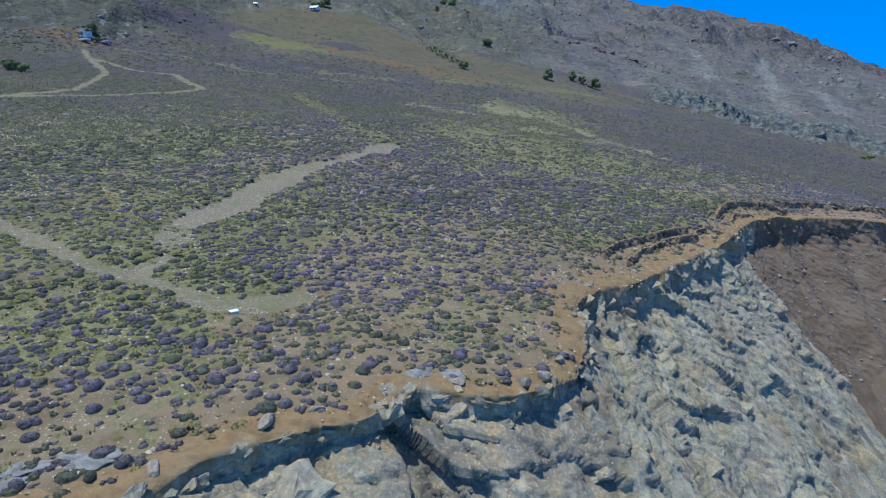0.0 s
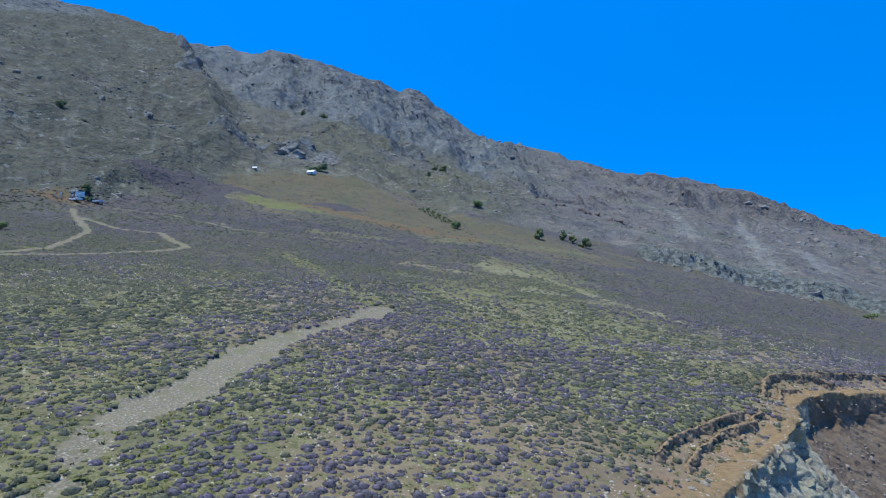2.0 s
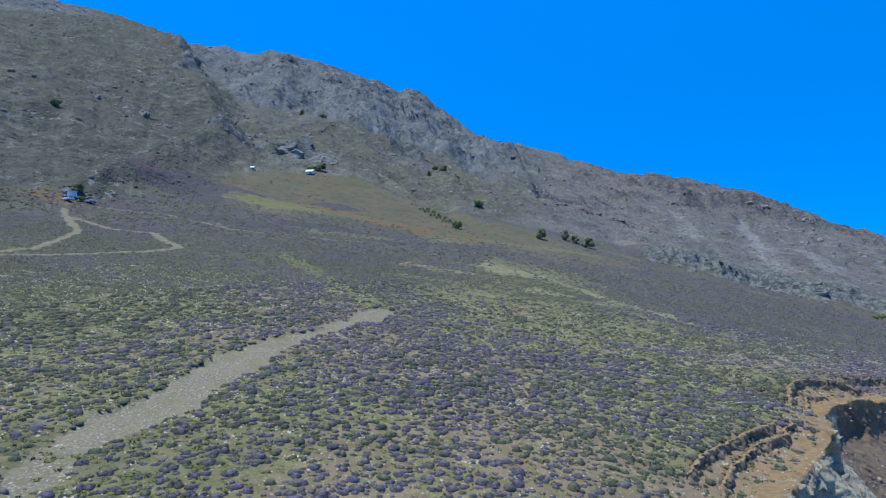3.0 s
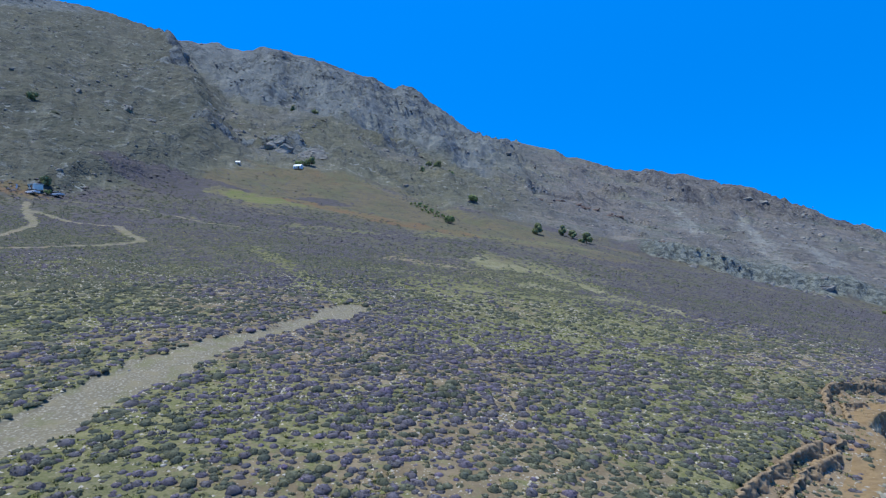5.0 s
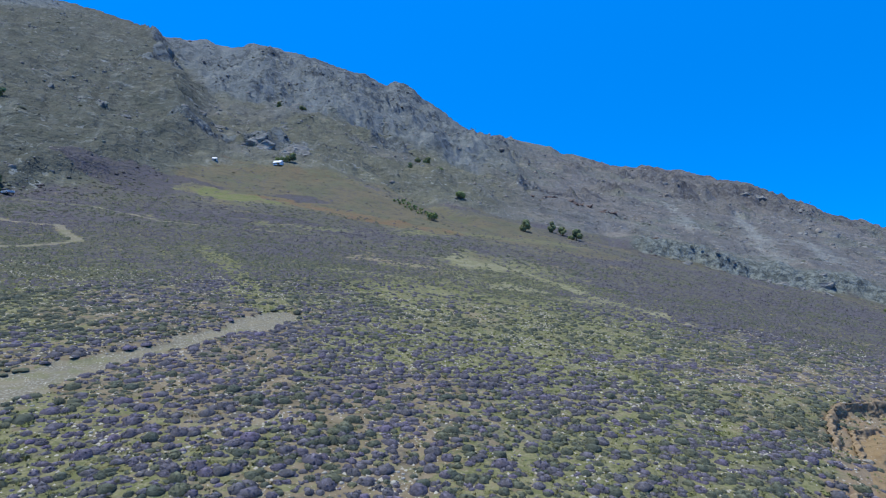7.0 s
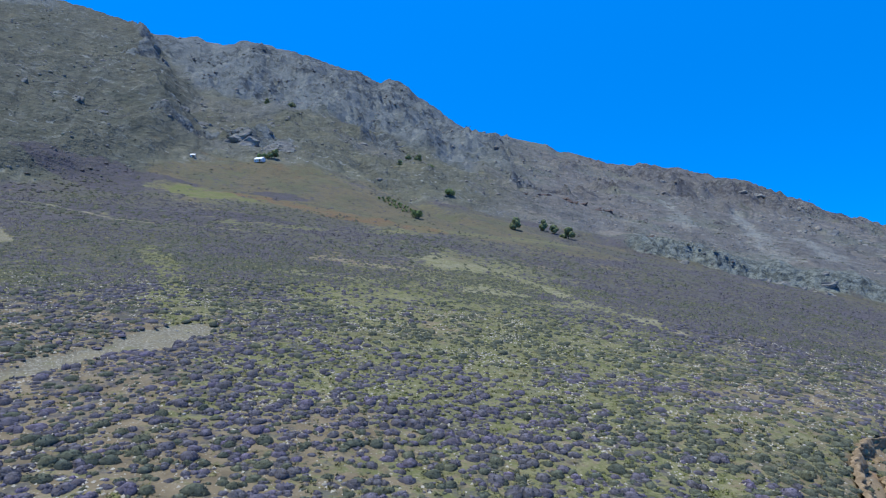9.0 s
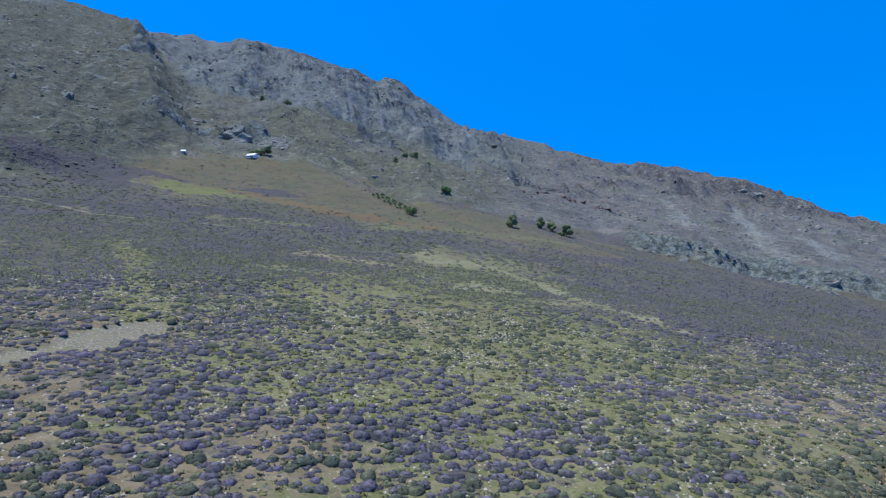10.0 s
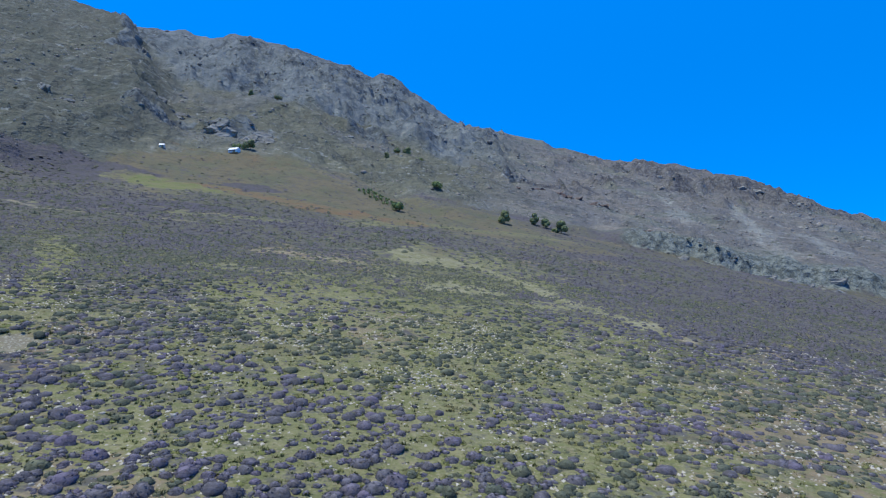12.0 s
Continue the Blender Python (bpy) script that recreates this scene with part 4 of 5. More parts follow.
def dome(rings, sides, lump, rnd):
    """Closed cushion shape of unit radius, sitting on the ground."""
    v, f = [], []
    lobes = [(n, rnd.uniform(0, 6.3), rnd.uniform(0.1, 0.5) * lump) for n in (2, 3)]
    for i in range(rings):
        a = 0.5 * math.pi * i / rings - 0.12
        for j in range(sides):
            b = 2 * math.pi * (j + 0.5 * (i % 2)) / sides
            k = 1 + lump * rnd.uniform(-1, 1) + sum(q * math.sin(n * b + p) for n, p, q in lobes)
            v.append((k * math.cos(a) * math.cos(b), k * math.cos(a) * math.sin(b), 0.68 * k * math.sin(a)))
    v.append((0, 0, 0.72 * (1 + lump * rnd.uniform(-1, 1))))
    for i in range(rings - 1):
        for j in range(sides):
            p, q = i * sides + j, i * sides + (j + 1) % sides
            f += [(p, q, p + sides), (q, q + sides, p + sides)]
    f += [((rings - 1) * sides + j, (rings - 1) * sides + (j + 1) % sides, rings * sides) for j in range(sides)]
    return v, f


def shrub_shape(rings, sides, sprigs, seed, lobes=3, spread=1.0, length=0.3, flat=1.0):
    """Twiggy cushion of a few lobes, its outline broken up by many sprigs."""
    rnd = random.Random(seed)
    v, f, tip, heads = [], [], [], []
    turn = rnd.uniform(0, 6.3)
    for k in range(lobes):
        b, off = turn + 6.3 * k / max(lobes, 1) + rnd.uniform(-0.5, 0.5), (0.0 if lobes == 1 else rnd.uniform(0.3, 0.6))
        r = 0.9 if lobes == 1 else rnd.uniform(0.42, 0.68)
        heads.append((Vector((off * math.cos(b), off * math.sin(b), 0)), r, rnd.uniform(0.8, 1.2) * flat))
        dv, df = dome(rings, sides, 0.16, rnd)
        base = len(v)
        v += [(heads[-1][0].x + p[0] * r, heads[-1][0].y + p[1] * r, p[2] * r * heads[-1][2]) for p in dv]
        f += [tuple(base + i for i in q) for q in df]
        # tip grows with height: dark at the base, paler towards the top
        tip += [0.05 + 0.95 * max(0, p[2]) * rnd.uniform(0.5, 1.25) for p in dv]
    for _ in range(sprigs):
        c, r, tall = rnd.choice(heads)
        a, b = math.asin(rnd.uniform(0.0, 1.0)), rnd.uniform(0, 2 * math.pi)
        n = Vector((math.cos(a) * math.cos(b), math.cos(a) * math.sin(b), 0.72 * tall * math.sin(a)))
        out = (n + Vector((0, 0, 0.35)) + Vector([rnd.uniform(-0.5, 0.5) for _ in range(3)])).normalized()
        side = out.cross(Vector([rnd.uniform(-1, 1) for _ in range(3)])).normalized() * rnd.uniform(0.06, 0.13) * spread
        base = c + n * r * rnd.uniform(0.8, 1.0)
        k = len(v)
        v += [tuple(base - side), tuple(base + side), tuple(base + out * length * rnd.uniform(0.5, 1.15))]
        f.append((k, k + 1, k + 2))
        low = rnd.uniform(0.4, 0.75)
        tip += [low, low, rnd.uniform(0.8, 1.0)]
    return np.array(v, float), np.array(f, int), np.clip(np.array(tip), 0, 1)


def tuft_shape(blades, seed):
    rnd = random.Random(seed)
    v, f, tip = [], [], []
    for _ in range(blades):
        b = rnd.uniform(0, 2 * math.pi)
        r0 = rnd.uniform(0, 0.75)
        base = Vector((r0 * math.cos(b), r0 * math.sin(b), -0.05))
        lean = Vector((math.cos(b) * rnd.uniform(0.1, 0.6), math.sin(b) * rnd.uniform(0.1, 0.6), rnd.uniform(0.3, 0.7)))
        side = Vector((-math.sin(b), math.cos(b), 0)) * rnd.uniform(0.12, 0.22)
        k = len(v)
        v += [tuple(base - side), tuple(base + side), tuple(base + lean)]
        f.append((k, k + 1, k + 2))
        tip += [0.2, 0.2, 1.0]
    return np.array(v), np.array(f), np.array(tip)


def stone_shape(seed):
    rnd = random.Random(seed)
    bm = bmesh.new()
    bmesh.ops.create_icosphere(bm, subdivisions=1, radius=1)
    for q in bm.verts:
        q.co *= rnd.uniform(0.7, 1.15)
        q.co.z *= 0.6
    v = np.array([q.co[:] for q in bm.verts])
    f = np.array([[w.index for w in q.verts] for q in bm.faces])
    bm.free()
    return v, f, np.zeros(len(v))


def pebble_shape(seed):
    rnd = random.Random(seed)
    v = np.array([(1, 0, 0), (-0.4, 0.9, 0), (-0.5, -0.8, 0), (0.3, 0.2, 0.75)]) * [[rnd.uniform(0.8, 1.2)] for _ in range(4)]
    return v, np.array([(0, 1, 3), (1, 2, 3), (2, 0, 3)]), np.zeros(4)


def scatter(name, shapes, pos, size, squash, material, label, category, tint=None):
    """Many small growths or stones as one mesh."""
    n = len(pos)
    which = rng.integers(0, len(shapes), n)
    turn = rng.uniform(0, 2 * math.pi, n)
    tint = rng.uniform(0, 1, n) if tint is None else tint
    vs, fs, tips, tints, base = [], [], [], [], 0
    for k, (v, f, tip) in enumerate(shapes):
        idx = np.nonzero(which == k)[0]
        if not len(idx):
            continue
        c, s = np.cos(turn[idx])[:, None], np.sin(turn[idx])[:, None]
        stretch = rng.uniform(0.8, 1.25, (len(idx), 1))
        px, py = v[None, :, 0] * stretch, v[None, :, 1]
        w = np.stack([px * c - py * s, px * s + py * c, np.broadcast_to(v[None, :, 2], (len(idx), len(v))) * squash[idx][:, None]], -1)
        w = w * size[idx][:, None, None] + pos[idx][:, None, :]
        vs.append(w.reshape(-1, 3))
        fs.append((f[None] + (base + np.arange(len(idx)) * len(v))[:, None, None]).reshape(-1, 3))
        tips.append(np.tile(tip, len(idx)))
        tints.append(np.repeat(tint[idx], len(v)))
        base += len(idx) * len(v)
    me = mesh_from(name, np.concatenate(vs), np.concatenate(fs), material,
                   [("tint", "FLOAT", np.concatenate(tints)), ("tip", "FLOAT", np.concatenate(tips))])
    return tagged(new(name, me), label, category, kind="stuff")


def seeds(cell, x0, x1, y0, y1):
    """Points on a shaken grid."""
    gx, gy = np.meshgrid(np.arange(x0, x1, cell), np.arange(y0, y1, cell))
    x = gx.ravel() + rng.uniform(-0.5, 0.5, gx.size) * cell
    y = gy.ravel() + rng.uniform(-0.5, 0.5, gy.size) * cell
    keep = (np.abs(x) < 0.86 * (y + 10) + 6) & (np.hypot(x, y) < 300)
    return x[keep], y[keep]


def from_path(x, y):
    """Distance in plan from the flight line."""
    d, _ = off_line(x, y, [(0, 0), (-1, 10), (4, 26), (17, 54)])
    return np.abs(d)


NEAR_SHRUBS = [shrub_shape(3, 7, 30, s, (1, 2, 1, 3)[s % 4], 1.2, 0.17) for s in range(8)]
MID_SHRUBS = [shrub_shape(2, 6, 6, 20 + s, 1 + s % 2, 1.7, 0.2) for s in range(6)]
FAR_SHRUBS = [(v, f, 0.6 * tip) for v, f, tip in (shrub_shape(1, 5, 3, 40 + s, 1, 2.4, 0.3) for s in range(5))]
NEAR_MOUNDS = [shrub_shape(1, 6, 34, 60 + s, 2 + s % 2, 1.1, 0.3, 0.6) for s in range(6)]
MID_MOUNDS = [shrub_shape(1, 5, 7, 70 + s, 1 + s % 2, 1.8, 0.32, 0.6) for s in range(5)]
NEAR_TUFTS = [tuft_shape(18, s) for s in range(4)]
MID_TUFTS = [tuft_shape(9, 10 + s) for s in range(4)]


def plant():
    x, y = seeds(0.49, -130, 150, 8, 150)
    x2, y2 = seeds(1.25, -260, 260, 150, 300)
    x, y = np.r_[x, x2], np.r_[y, y2]
    g = lay(x, y)
    c = cover(g)
    green, bald, edge, shrub = c["green"], c["bald"], c["edge"], c["shrub"]
    clump = 0.55 + 0.8 * fbm(x, y, 4, 3, 111) + (0.2 + 0.35 * smooth(80, 110, y)) * fbm(x, y, 24, 3, 112) + 0.2 * smooth(62, 52, y) * smooth(30, 36, y)
    chance = np.clip(shrub * (0.27 + 0.2 * smooth(42, 60, y) + clump) * (1 + 0.5 * smooth(42, 32, y)) * (1 - 0.5 * edge * smooth(34, 26, y)), 0, 0.95) * smooth(0.9, 0.35, g["hill"]) * (1 - 0.75 * smooth(165, 250, y)) * np.where(y > 150, 1.25, 1.0)
    live = (rng.uniform(0, 1, len(x)) < chance) & (g["d"] < -0.7) & (g["track"] < 0.4) & (g["wash"] < 0.5)
    dist = from_path(x, y)
    purple_bias = 0.47 + 0.75 * fbm(0.6 * x, y, 15, 3, 113) - 0.2 * green - 0.25 * smooth(-22, -34, x) * smooth(110, 80, y) + 0.3 * np.exp(-((x + 4) / 13) ** 2) * smooth(40, 55, y) * smooth(125, 105, y)
    purple_bias += 0.12 - 0.22 * smooth(-40, -55, x) + 0.12 * smooth(125, 145, y) + 0.12 * smooth(40, 60, x) + 0.3 * fbm(x, y, 40, 3, 114) * smooth(70, 110, y) - 0.15 * c["tongue"]
    kind = rng.uniform(0, 1, len(x)) < purple_bias
    size = np.exp(rng.normal(-1.42, 0.36, len(x))).clip(0.10, 0.42) * (1 + 0.24 * smooth(40, 60, y)) * (1 + 0.05 * smooth(40, 32, y)) * np.where(y > 150, 1.7, 1.0)
    pos = np.c_[x, y, g["z"] - 0.04]
    vivid = np.clip(np.abs(rng.normal(0, 0.24, len(x))) + 0.5 * (rng.uniform(0, 1, len(x)) > 0.94) + 0.12 * fbm(x, y, 4, 2, 115), 0, 1) * (1 - 0.4 * smooth(70, 120, y))
    sq = rng.uniform(0.65, 1.25, len(x))
    own = np.nonzero(live & (y < 34) & (x > -26) & (x < 9) & (size > 0.19))[0][:280]
    live[own] = False
    meshes = {}
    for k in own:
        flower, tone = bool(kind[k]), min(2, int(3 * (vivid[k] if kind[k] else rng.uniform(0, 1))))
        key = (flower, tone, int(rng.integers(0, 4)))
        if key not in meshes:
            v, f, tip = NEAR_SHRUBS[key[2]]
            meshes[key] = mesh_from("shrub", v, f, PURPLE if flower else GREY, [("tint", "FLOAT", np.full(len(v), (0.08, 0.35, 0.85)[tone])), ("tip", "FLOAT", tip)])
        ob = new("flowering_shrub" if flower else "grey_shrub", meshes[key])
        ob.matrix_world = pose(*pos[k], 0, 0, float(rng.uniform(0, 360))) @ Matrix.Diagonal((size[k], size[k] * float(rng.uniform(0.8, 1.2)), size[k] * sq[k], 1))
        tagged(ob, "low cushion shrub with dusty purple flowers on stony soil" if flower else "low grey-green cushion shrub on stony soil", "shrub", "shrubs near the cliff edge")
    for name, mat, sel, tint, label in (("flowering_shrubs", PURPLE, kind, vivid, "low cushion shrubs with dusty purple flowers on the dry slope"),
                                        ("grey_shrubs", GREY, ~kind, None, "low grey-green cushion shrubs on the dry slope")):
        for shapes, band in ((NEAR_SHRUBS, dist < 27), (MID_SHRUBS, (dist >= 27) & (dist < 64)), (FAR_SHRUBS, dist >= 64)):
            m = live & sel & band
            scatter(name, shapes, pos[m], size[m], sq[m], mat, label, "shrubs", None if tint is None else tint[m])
    # grass: loose tufts and low mounds
    x, y = seeds(0.5, -90, 110, 8, 150)
    g = lay(x, y)
    c = cover(g)
    green, bald, edge = c["green"], c["bald"], c["edge"]
    patch = fbm(x, y, 2.6, 3, 121)
    live = (rng.uniform(0, 1, len(x)) < np.clip(0.22 + 0.5 * green + 0.6 * patch, 0, 0.9) * (1 - edge * 0.55) * (1 - 0.7 * bald)) & (g["d"] < -0.5) & (g["track"] < 0.5) & (g["wash"] < rng.uniform(0.1, 0.9, len(x)))
    dist = from_path(x, y)
    pos = np.c_[x, y, g["z"] - 0.02]
    size = rng.uniform(0.12, 0.28, len(x))
    tint = np.clip(0.5 - 0.7 * fbm(x, y, 9, 3, 123) - 0.3 * (green - 0.5) + rng.normal(0, 0.18, len(x)), 0, 1)
    mound = rng.uniform(0, 1, len(x)) < 0.2 + 0.5 * fbm(x, y, 3.3, 2, 124) + 0.2 * smooth(85, 110, y) + 0.3 * smooth(45, 34, y)
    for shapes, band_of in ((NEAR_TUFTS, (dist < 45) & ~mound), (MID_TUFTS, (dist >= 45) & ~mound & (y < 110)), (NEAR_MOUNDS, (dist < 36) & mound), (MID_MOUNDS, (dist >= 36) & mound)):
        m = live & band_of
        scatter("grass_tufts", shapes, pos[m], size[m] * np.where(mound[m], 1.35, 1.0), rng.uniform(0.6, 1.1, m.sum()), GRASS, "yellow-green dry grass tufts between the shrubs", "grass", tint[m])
    # stones
    x, y = seeds(0.30, -60, 70, 10, 108)
    g = lay(x, y)
    c = cover(g)
    green, bald, edge, shrub = c["green"], c["bald"], c["edge"], c["shrub"]
    heap = smooth(0.3, 0.75, fbm(x, 1.5 * y, 3.4, 3, 131) + 0.3 * gnoise(x / 16, y / 16, 132) + 0.12 * smooth(50, 75, y))
    heap = np.maximum(heap, np.maximum(blot(x, y, 19.5, 97, 3.2, 2.4, 133), blot(x, y, 15.8, 90.5, 3.0, 2.2, 134)))
    chance = 0.14 + 0.11 * smooth(42, 32, y) + 0.6 * heap + 0.3 * g["wash"] + 0.10 * edge + 0.05 * g["track"] + 0.2 * bald
    live = (rng.uniform(0, 1, len(x)) < chance) & ((g["d"] < -0.15) | (g["x"] > 8))
    pos = np.c_[x, y, g["z"]]
    size = np.exp(rng.normal(-2.9, 0.42, len(x))).clip(0.03, 0.22) * (0.85 + 0.3 * heap - 0.3 * smooth(42, 32, y)) * (1 - 0.35 * g["wash"])
    m = live & (g["d"] < 20)
    big = size > 0.11
    scatter("loose_stones", [stone_shape(s) for s in range(5)], pos[m & big], size[m & big], np.ones((m & big).sum()), STONE, "pale angular stones strewn over the ground", "stones")
    scatter("pebbles", [pebble_shape(s) for s in range(5)], pos[m & ~big], size[m & ~big] * 1.5, np.ones((m & ~big).sum()), STONE, "small pale stones strewn over the ground", "stones")


    # stones on the brown scree of the gully side
    pts = scree_stones(CLIFF_ROWS)
    size = np.exp(rng.normal(-2.7, 0.6, len(pts))).clip(0.03, 0.4)
    scatter("scree_stones", [stone_shape(40 + s) for s in range(5)], pts, size, np.ones(len(pts)), SCREE, "grey-brown stones lying on the scree slope", "stones")


plant()


# ================= boulders =================


def boulder_mesh(seed, flat=0.7):
    rnd = random.Random(seed)
    bm = bmesh.new()
    bmesh.ops.create_icosphere(bm, subdivisions=3, radius=1)
    cuts = [(Vector([rnd.gauss(0, 1) for _ in range(3)]).normalized(), rnd.uniform(0.45, 0.8)) for _ in range(9)]
    for v in bm.verts:
        for n, lim in cuts:
            over = v.co.dot(n) - lim
            if over > 0:
                v.co -= n * over * 0.94
        v.co *= 1 + 0.09 * noise.noise(v.co * 2.2 + Vector((seed, 0, 0))) + 0.04 * noise.noise(v.co * 6)
        v.co.z *= flat
    me = bpy.data.meshes.new("boulder")
    bm.to_mesh(me)
    bm.free()
    me.materials.append(ROCK)
    return me


BOULDERS = [boulder_mesh(k, 0.55 + 0.08 * k) for k in range(6)]


def place_boulders():
    rnd = random.Random(5)
    edge, out, _ = resample(CLIFF_EDGE[2:24], 0.5, 1.5)
    for k in range(34):
        i = rnd.randrange(len(edge))
        off = rnd.choice((-1, -1, 1)) * rnd.uniform(0.1, 1.0) - 0.3
        x, y = edge[i] + out[i] * off
        if off > -0.2:
            off, (x, y) = -0.4, edge[i] - out[i] * 0.4
        z = float(lay(np.array([x]), np.array([y]))["z"][0])
        r = rnd.uniform(0.14, 0.36)
        ob = new("boulder", BOULDERS[k % 6])
        ob.matrix_world = pose(x, y, z + 0.1 * r, rnd.uniform(-15, 15), rnd.uniform(-15, 15), rnd.uniform(0, 360)) @ Matrix.Diagonal((r * rnd.uniform(0.8, 1.5), r, r, 1))
        tagged(ob, "weathered grey-tan boulder lying at the cliff edge", "boulder", "boulders along the cliff edge")


place_boulders()


def bedrock_slabs():
    """Flat blue-grey bedrock that shows through the soil behind the rim."""
    rnd = random.Random(41)
    slab = plain_material("blue_grey_bedrock", (0.25, 0.262, 0.262), (0.16, 0.165, 0.16), 0.5, 0.9, 0.05)
    kinds = []
    for k in range(4):
        me = boulder_mesh(60 + k, 0.5)
        me.materials[0] = slab
        kinds.append(me)
    for cx, cy, wide, count in ((-13.4, 14.9, 0.9, 4), (-12.1, 16.1, 0.8, 4), (-14.6, 14.2, 0.8, 3), (-0.9, 22.6, 0.6, 3), (0.9, 22.7, 0.6, 2)):
        for _ in range(count):
            x, y = cx + rnd.uniform(-1, 1) * wide, cy + rnd.uniform(-1, 1) * wide * 0.7
            k = rnd.uniform(0.45, 0.9)
            ob = new("flat_rock", kinds[rnd.randrange(4)])
            ob.matrix_world = pose(x, y, float(lay(np.array([x]), np.array([y]))["z"][0]) - 0.05, rnd.uniform(-6, 6), rnd.uniform(-6, 6), rnd.uniform(0, 360)) @ Matrix.Diagonal((k * 1.2, k, k * 0.4, 1))
            tagged(ob, "flat blue-grey bedrock slab showing through orange soil", "rock", "bedrock slabs behind the rim")


bedrock_slabs()


def mountain_clutter():
    n = 24000
    a, r = np.radians(rng.uniform(-44, 46, n)), np.exp(rng.uniform(math.log(190), math.log(900), n))
    x, y = r * np.sin(a), r * np.cos(a)
    g = lay(x, y)
    on = (g["hill"] > 0.5) & (g["u"] < 0.98)
    patch = fbm(x, y, 60, 3, 171) + 0.6 * g["crag"]
    rocky = on & (rng.uniform(-0.5, 0.8, n) < patch)
    size = np.exp(rng.normal(-0.85, 0.55, n)).clip(0.2, 2.6) * np.clip(r / 380, 0.55, 1.7)
    pos = np.c_[x, y, g["z"] - 0.15 * size]
    scatter("mountain_rocks", [stone_shape(30 + k) for k in range(5)], pos[rocky], size[rocky], rng.uniform(0.8, 1.5, rocky.sum()), SLOPE_ROCK, "grey boulders and outcrops strewn over the mountain slope", "rocks")
    bushy = on & ~rocky & (rng.uniform(-0.1, 1.5, n) < 0.22 - 0.9 * fbm(x, y, 60, 4, 173))
    scatter("mountain_bushes", MID_SHRUBS, pos[bushy], size[bushy] * 0.85, rng.uniform(0.7, 1.1, bushy.sum()), GREY, "dark low bushes dotted over the mountain slope", "bushes")


mountain_clutter()


def outcrop_mesh(seed, material):
    """One craggy block of rock that stands out of a slope."""
    rnd = random.Random(seed)
    bm = bmesh.new()
    bmesh.ops.create_icosphere(bm, subdivisions=4, radius=1)
    cuts = [(Vector([rnd.gauss(0, 1) for _ in range(3)]).normalized(), rnd.uniform(0.4, 0.8)) for _ in range(12)]
    for v in bm.verts:
        v.co.x *= 1.7
        v.co *= 1 + 0.55 * noise.noise(v.co * 1.1 + Vector((seed, 3, 0))) + 0.25 * abs(noise.noise(v.co * 2.7 + Vector((0, seed, 0))))
        for n, lim in cuts:
            over = v.co.dot(n) - lim
            if over > 0:
                v.co -= n * over * 0.8
        v.co *= 1 + 0.14 * noise.noise(v.co * 4.5 + Vector((seed, 0, 0)))
    me = bpy.data.meshes.new("outcrop")
    bm.to_mesh(me)
    bm.free()
    me.materials.append(material)
    return me


def outcrops():
    rnd = random.Random(17)
    grey = plain_material("outcrop_rock", (0.115, 0.118, 0.112), (0.25, 0.25, 0.235), 1.6, 0.95, 0.3)
    # reddish ledge rock, coloured darker to stand in for shade under overhangs
    red = plain_material("shade_darkened_reddish_rock", (0.075, 0.055, 0.052), (0.15, 0.118, 0.105), 1.6, 0.95, 0.3)
    greys, reds = [outcrop_mesh(200 + k, grey) for k in range(6)], [outcrop_mesh(220 + k, red) for k in range(3)]
    # plan place, size, how many and over what stretch
    spots = [(-218, 510, 6.5, 5, 14), (-142, 382, 4.0, 3, 9), (-128, 372, 3.5, 3, 8), (-119, 380, 4.0, 3, 8), (-97, 356, 4.0, 4, 8), (-88, 343, 6.5, 4, 5), (-80, 338, 6.0, 4, 6), (-70, 338, 7.0, 5, 6), (-62, 334, 4.5, 4, 6),
             (-164, 316, 2.8, 2, 5), (-153, 313, 2.4, 3, 6), (-183, 312, 3.0, 2, 6), (-116, 504, 5.0, 3, 9), (-105, 518, 5.5, 2, 8), (-84, 383, 3.0, 3, 8), (-88, 416, 3.5, 3, 10),
             (-42, 433, 3.0, 3, 10), (-17, 507, 4.5, 3, 12), (309, 822, 7.0, 2, 14), (308, 712, 5.0, 4, 26), (383, 790, 6.0, 3, 20), (398, 713, 6.0, 4, 18), (412, 708, 6.0, 3, 14),
             (378, 608, 6.5, 4, 20), (339, 514, 5.5, 4, 18), (362, 497, 5.5, 3, 16), (157, 717, 6.5, 3, 20), (113, 262, 2.6, 4, 5), (146, 257, 2.6, 5, 8), (160, 250, 2.6, 5, 8)]
    ledges = [(78, 402, 4.0, 3, 6), (92, 408, 5.0, 5, 9), (108, 412, 5.0, 5, 10), (113, 396, 4.0, 4, 7), (128, 402, 4.0, 4, 8), (106, 285, 2.0, 2, 4)]
    for group, kinds, label in ((spots, greys, "dark grey rock outcrop jutting from the mountain slope"), (ledges, reds, "low reddish rock ledge across the mountain slope, overhang shade put into its dark colour")):
        for x, y, size, count, wide in group:
            for _ in range(count):
                px, py = x + rnd.uniform(-1, 1) * wide, y + rnd.uniform(-0.5, 0.5) * wide
                k = size * rnd.uniform(0.5, 1.0)
                ob = new("rock_outcrop", kinds[rnd.randrange(len(kinds))])
                ob.matrix_world = pose(px, py, land_z(px, py) - 0.42 * k, 0, 0, rnd.uniform(-30, 30) - 25) @ Matrix.Diagonal((k * 1.25, k * 0.9, k * (0.85 if kinds is greys else 0.55), 1))
                tagged(ob, label, "rock", "rock outcrops on the mountain")


# ================= trees and bushes =================


def land_z(x, y):
    return float(lay(np.array([float(x)]), np.array([float(y)]))["z"][0])


outcrops()


